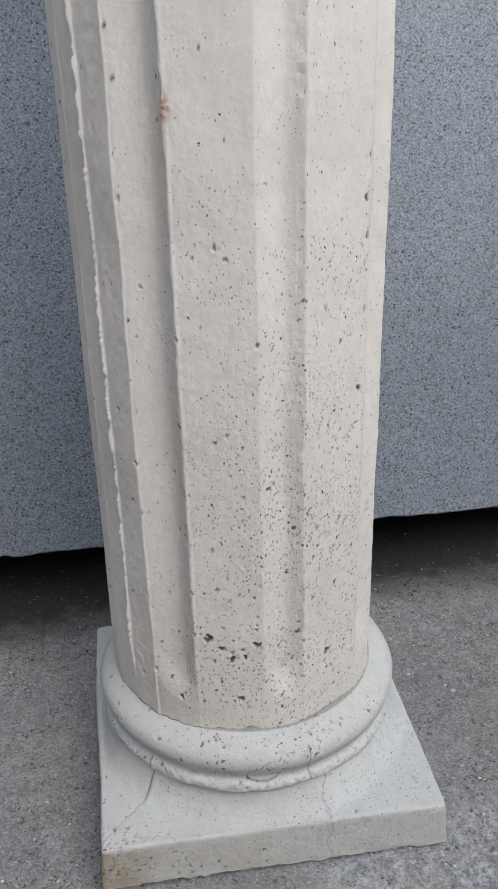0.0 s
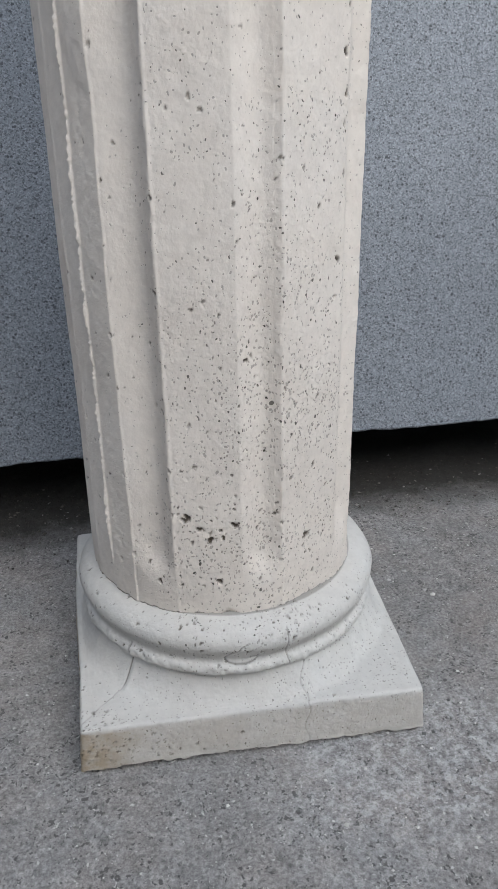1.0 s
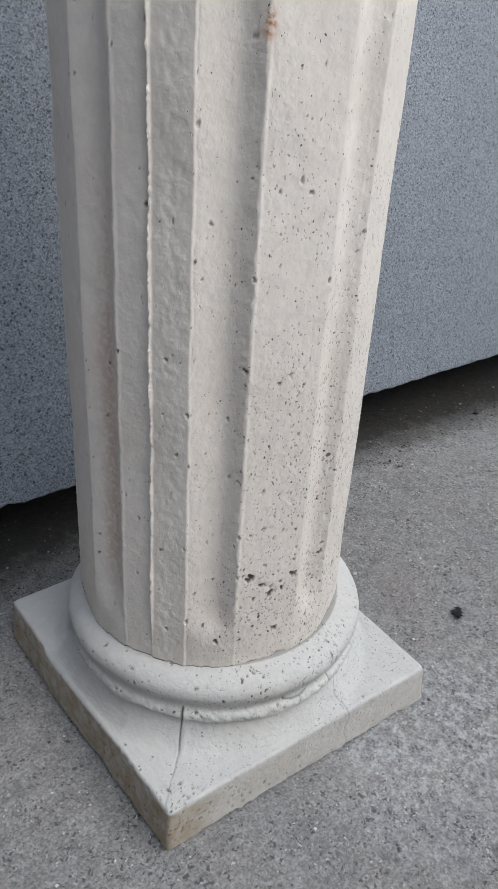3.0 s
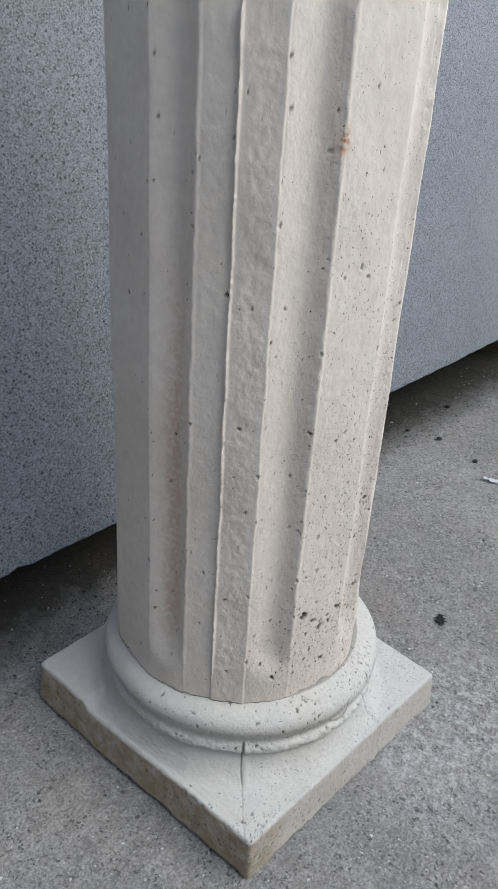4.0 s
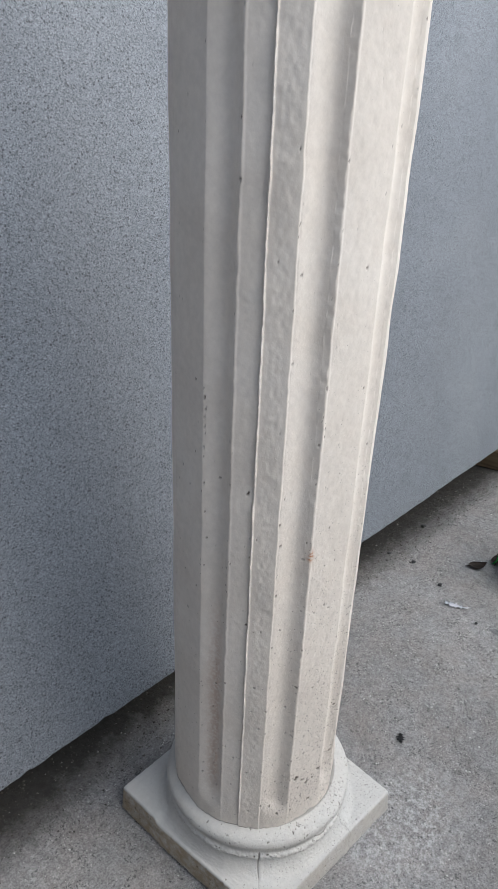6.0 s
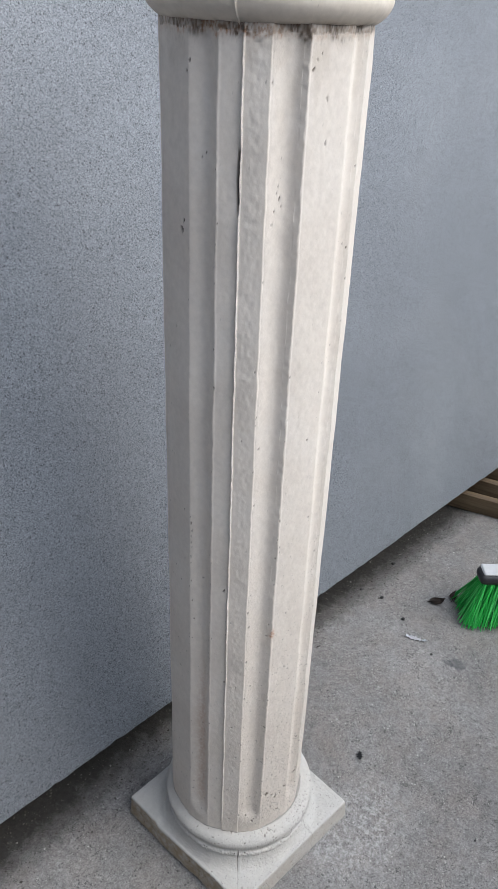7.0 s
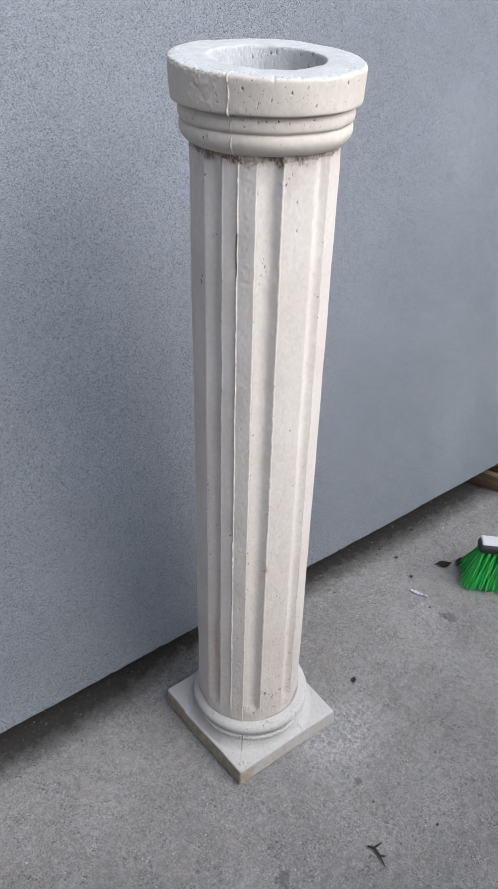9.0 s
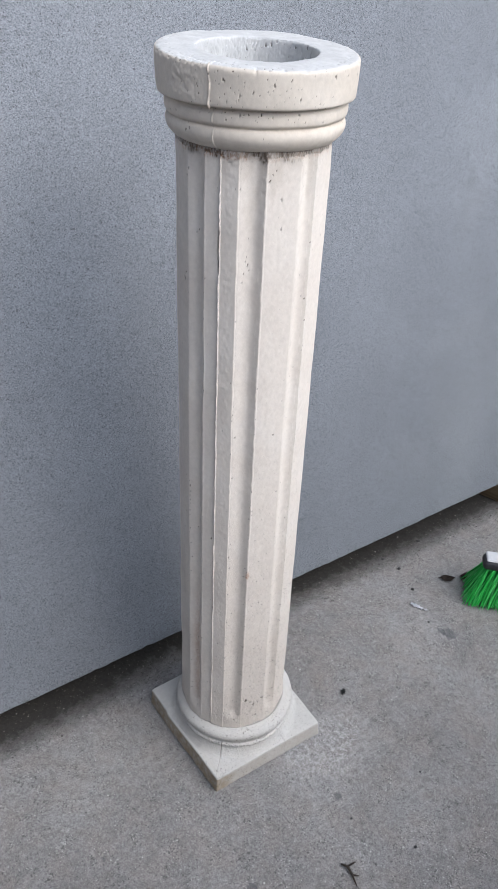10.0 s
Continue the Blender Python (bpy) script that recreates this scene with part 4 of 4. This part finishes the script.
def build_litter():
    leaf = lambda t: 0.32 * math.sin(math.pi * min(1, t * 1.02)) ** 0.8 * (1.2 - 0.5 * t) + 0.004
    for at, size, turn, label in (((0.672, 0.030), 0.036, -40, "dark brown dry leaf curled on the concrete"), ((0.712, 0.012), 0.03, 20, "dark brown dry leaf beside the broom")):
        whole = thing("dry_leaf", (*at, 0.0), label=label, category="leaf")
        whole.rotation_euler = (0, 0, radians(turn))
        blade = curled_sheet("blade", (0, 0), size, 0, LEAF, 0.8, leaf, "", "")
        blade.parent = whole
        rod("stalk", ((-0.62 * size, 0.05 * size, 0.0015), (-0.5 * size, 0.02 * size, 0.003), (-0.1 * size, 0, 0.0032), (0.3 * size, 0, 0.0036)), (0.0006, 0.0008, 0.0006, 0.0004), BARK, whole)
    scrap = lambda t: max(0.015, 0.13 - 0.17 * abs(t - 0.32) + 0.045 * math.sin(t * 31) + 0.03 * math.sin(t * 57 + 1))
    curled_sheet("paper_scrap", (0.542, 0.001), 0.044, -69, PAPER, 0.25, scrap, "torn white paper scrap on the concrete", "paper")
    # forked twig
    twig = thing("twig", label="small dark forked twig lying on the concrete", category="twig")
    rod("stem", ((-0.016, -0.352, 0.003), (-0.010, -0.362, 0.004), (-0.012, -0.377, 0.003), (-0.018, -0.394, 0.002)), (0.0015, 0.0025, 0.0021, 0.0010), BARK, twig)
    rod("shoot", ((-0.010, -0.362, 0.004), (0.000, -0.364, 0.007), (0.004, -0.366, 0.010)), (0.0019, 0.0015, 0.0009), BARK, twig)
    rod("shoot", ((-0.012, -0.377, 0.003), (-0.004, -0.384, 0.002)), (0.0019, 0.0010), BARK, twig)


def rod(name, pts, radii, mat, parent):
    """A thin bent rod with a radius at each point."""
    bm = bmesh.new()
    rings = []
    for i, (q, rad) in enumerate(zip(pts, radii)):
        a, b = Vector(pts[max(0, i - 1)]), Vector(pts[min(len(pts) - 1, i + 1)])
        way = (b - a).normalized()
        side = way.cross(Vector((0, 0, 1))).normalized()
        up = side.cross(way)
        rings.append([bm.verts.new(Vector(q) + (side * math.cos(k * math.pi / 4) + up * math.sin(k * math.pi / 4)) * rad * (1 + 0.15 * noise.noise((k, i * 3.1, rad * 900)))) for k in range(8)])
    for lo, hi in zip(rings, rings[1:]):
        for k in range(8):
            bm.faces.new((lo[k], lo[(k + 1) % 8], hi[(k + 1) % 8], hi[k]))
    bm.faces.new(rings[0][::-1])
    bm.faces.new(rings[-1])
    return part(name, bm, mat, parent)


def stone(name, at, size, mat, seed, flat=0.55, **tags):
    bm = bmesh.new()
    bmesh.ops.create_icosphere(bm, subdivisions=3, radius=size)
    for v in bm.verts:
        k = 1 + 0.35 * noise.noise(v.co / size * 1.3 + Vector((seed, 0, 0))) + 0.12 * noise.noise(v.co / size * 4 + Vector((seed, 3, 0)))
        v.co = Vector((v.co.x * k, v.co.y * k * 0.8, v.co.z * k * flat + size * flat * 0.5))
    ob = part(name, bm, mat)
    ob.location = (*at, 0)
    return tagged(ob, **tags)


def build_crumbs():
    rnd = random.Random(6)
    for x, y, r in ((0.597, 0.124, 0.0045), (0.573, 0.053, 0.0045), (0.227, -0.305, 0.0022), (0.113, -0.403, 0.003), (0.587, 0.172, 0.004), (0.526, -0.044, 0.003), (0.055, -0.30, 0.0022), (0.715, 0.172, 0.006)):
        stone("crumb", (x, y), r, TAR, rnd.uniform(0, 50), 0.45, label="tiny dark crumb of dry leaf on the concrete", category="crumb", group="crumbs on the floor")


def build_pebbles():
    for i, (x, y, r) in enumerate(((0.178, 0.053, 0.0019), (0.189, 0.014, 0.0022), (0.185, 0.022, 0.0015), (0.159, 0.043, 0.0017), (0.263, -0.006, 0.0015), (0.38, -0.017, 0.0017))):
        stone("pebble", (x, y), r, PEBBLE, 7.0 + 3.1 * i, 0.6, label="small pale grey pebble lying loose on the concrete", category="pebble", group="pebbles on the floor")


def grains(name, places, sizes, mat, seed, **tags):
    """Loose grains, each a small uneven octahedron, as one mesh."""
    rnd = np.random.RandomState(seed)
    octa = np.array([(1, 0, 0), (-1, 0, 0), (0, 1, 0), (0, -1, 0), (0, 0, 1), (0, 0, -0.4)], float)
    tri = np.array([(0, 2, 4), (2, 1, 4), (1, 3, 4), (3, 0, 4), (2, 0, 5), (1, 2, 5), (3, 1, 5), (0, 3, 5)])
    n = len(places)
    q = octa[None] * rnd.uniform(0.6, 1.3, (n, 6, 3)) * sizes[:, None, None]
    a = rnd.uniform(0, 6.28, n)
    c, sn = np.cos(a)[:, None], np.sin(a)[:, None]
    V = np.stack([q[..., 0] * c - q[..., 1] * sn + places[:, :1], q[..., 0] * sn + q[..., 1] * c + places[:, 1:2], q[..., 2] * 0.7], -1)
    F = tri[None] + 6 * np.arange(n)[:, None, None]
    me = bpy.data.meshes.new(name)
    me.from_pydata(V.reshape(-1, 3).tolist(), [], F.reshape(-1, 3).tolist())
    tagged(part_mesh(name, me, mat, smooth=False), kind="stuff", **tags)


def grain_tones(name, stops):
    m, n, l, p = material(name)
    g = n.new("ShaderNodeNewGeometry")
    l.new(ramp(n, l, g.outputs["Random Per Island"], stops), p.inputs["Base Color"])
    p.inputs["Roughness"].default_value = 0.9
    return m


def build_grit():
    rnd = np.random.RandomState(17)
    n = 12000
    wide = np.arange(n) % 3 > 0
    at = np.where(wide[:, None], np.stack([rnd.uniform(-0.75, 1.3, n), rnd.uniform(-0.75, 0.3, n)], -1), np.stack([rnd.normal(0.1, 0.3, n), rnd.normal(-0.15, 0.25, n)], -1))
    at = at[~((np.abs(at[:, 0]) < 0.122) & (at[:, 1] > -0.127) & (at[:, 1] < 0.122))]
    at = at[at[:, 1] + 0.0416 * at[:, 0] < 0.165]
    tones = grain_tones("grit", [(0, (0.07, 0.07, 0.068)), (0.4, (0.2, 0.195, 0.19)), (0.8, (0.36, 0.35, 0.33)), (0.93, (0.6, 0.59, 0.56))])
    grains("grit", at, np.clip(rnd.gamma(2.0, 0.00032, len(at)), 0.0003, 0.0022), tones, 18, label="loose grey sand and grit strewn over the concrete", category="grit")
    # dark crumbs under and before the slab, added to deepen the gap's shade
    n = 8500
    x = rnd.uniform(-0.85, 1.15, n)
    y = 0.218 - 0.0416 * x + rnd.normal(0, 0.042, n)
    at = np.stack([x, y], -1)[y > 0.125]
    tones = [(0, (0.03, 0.026, 0.022)), (0.6, (0.06, 0.053, 0.045)), (0.9, (0.12, 0.108, 0.092)), (0.985, (0.26, 0.245, 0.225))]
    grains("earth", at, np.clip(rnd.gamma(2.0, 0.0004, len(at)), 0.0003, 0.0024), grain_tones("shade_grain", tones), 19, label="dark crumbs scattered under the slab in place of its shade", category="earth")


build_ground()
build_wall()
build_slab()
build_sleepers()
build_column()
build_broom()
build_litter()
scrap_edge = lambda t: max(0.03, 0.30 * math.sin(math.pi * t) + 0.12 * math.sin(t * 23) + 0.08 * math.sin(t * 41 + 2))
curled_sheet("leaf_scrap", (0.228, -0.082), 0.017, 35, TAR, 0.10, scrap_edge, "flat torn scrap of dark leaf on the concrete near the column", "leaf scrap")
build_crumbs()
build_pebbles()
build_grit()
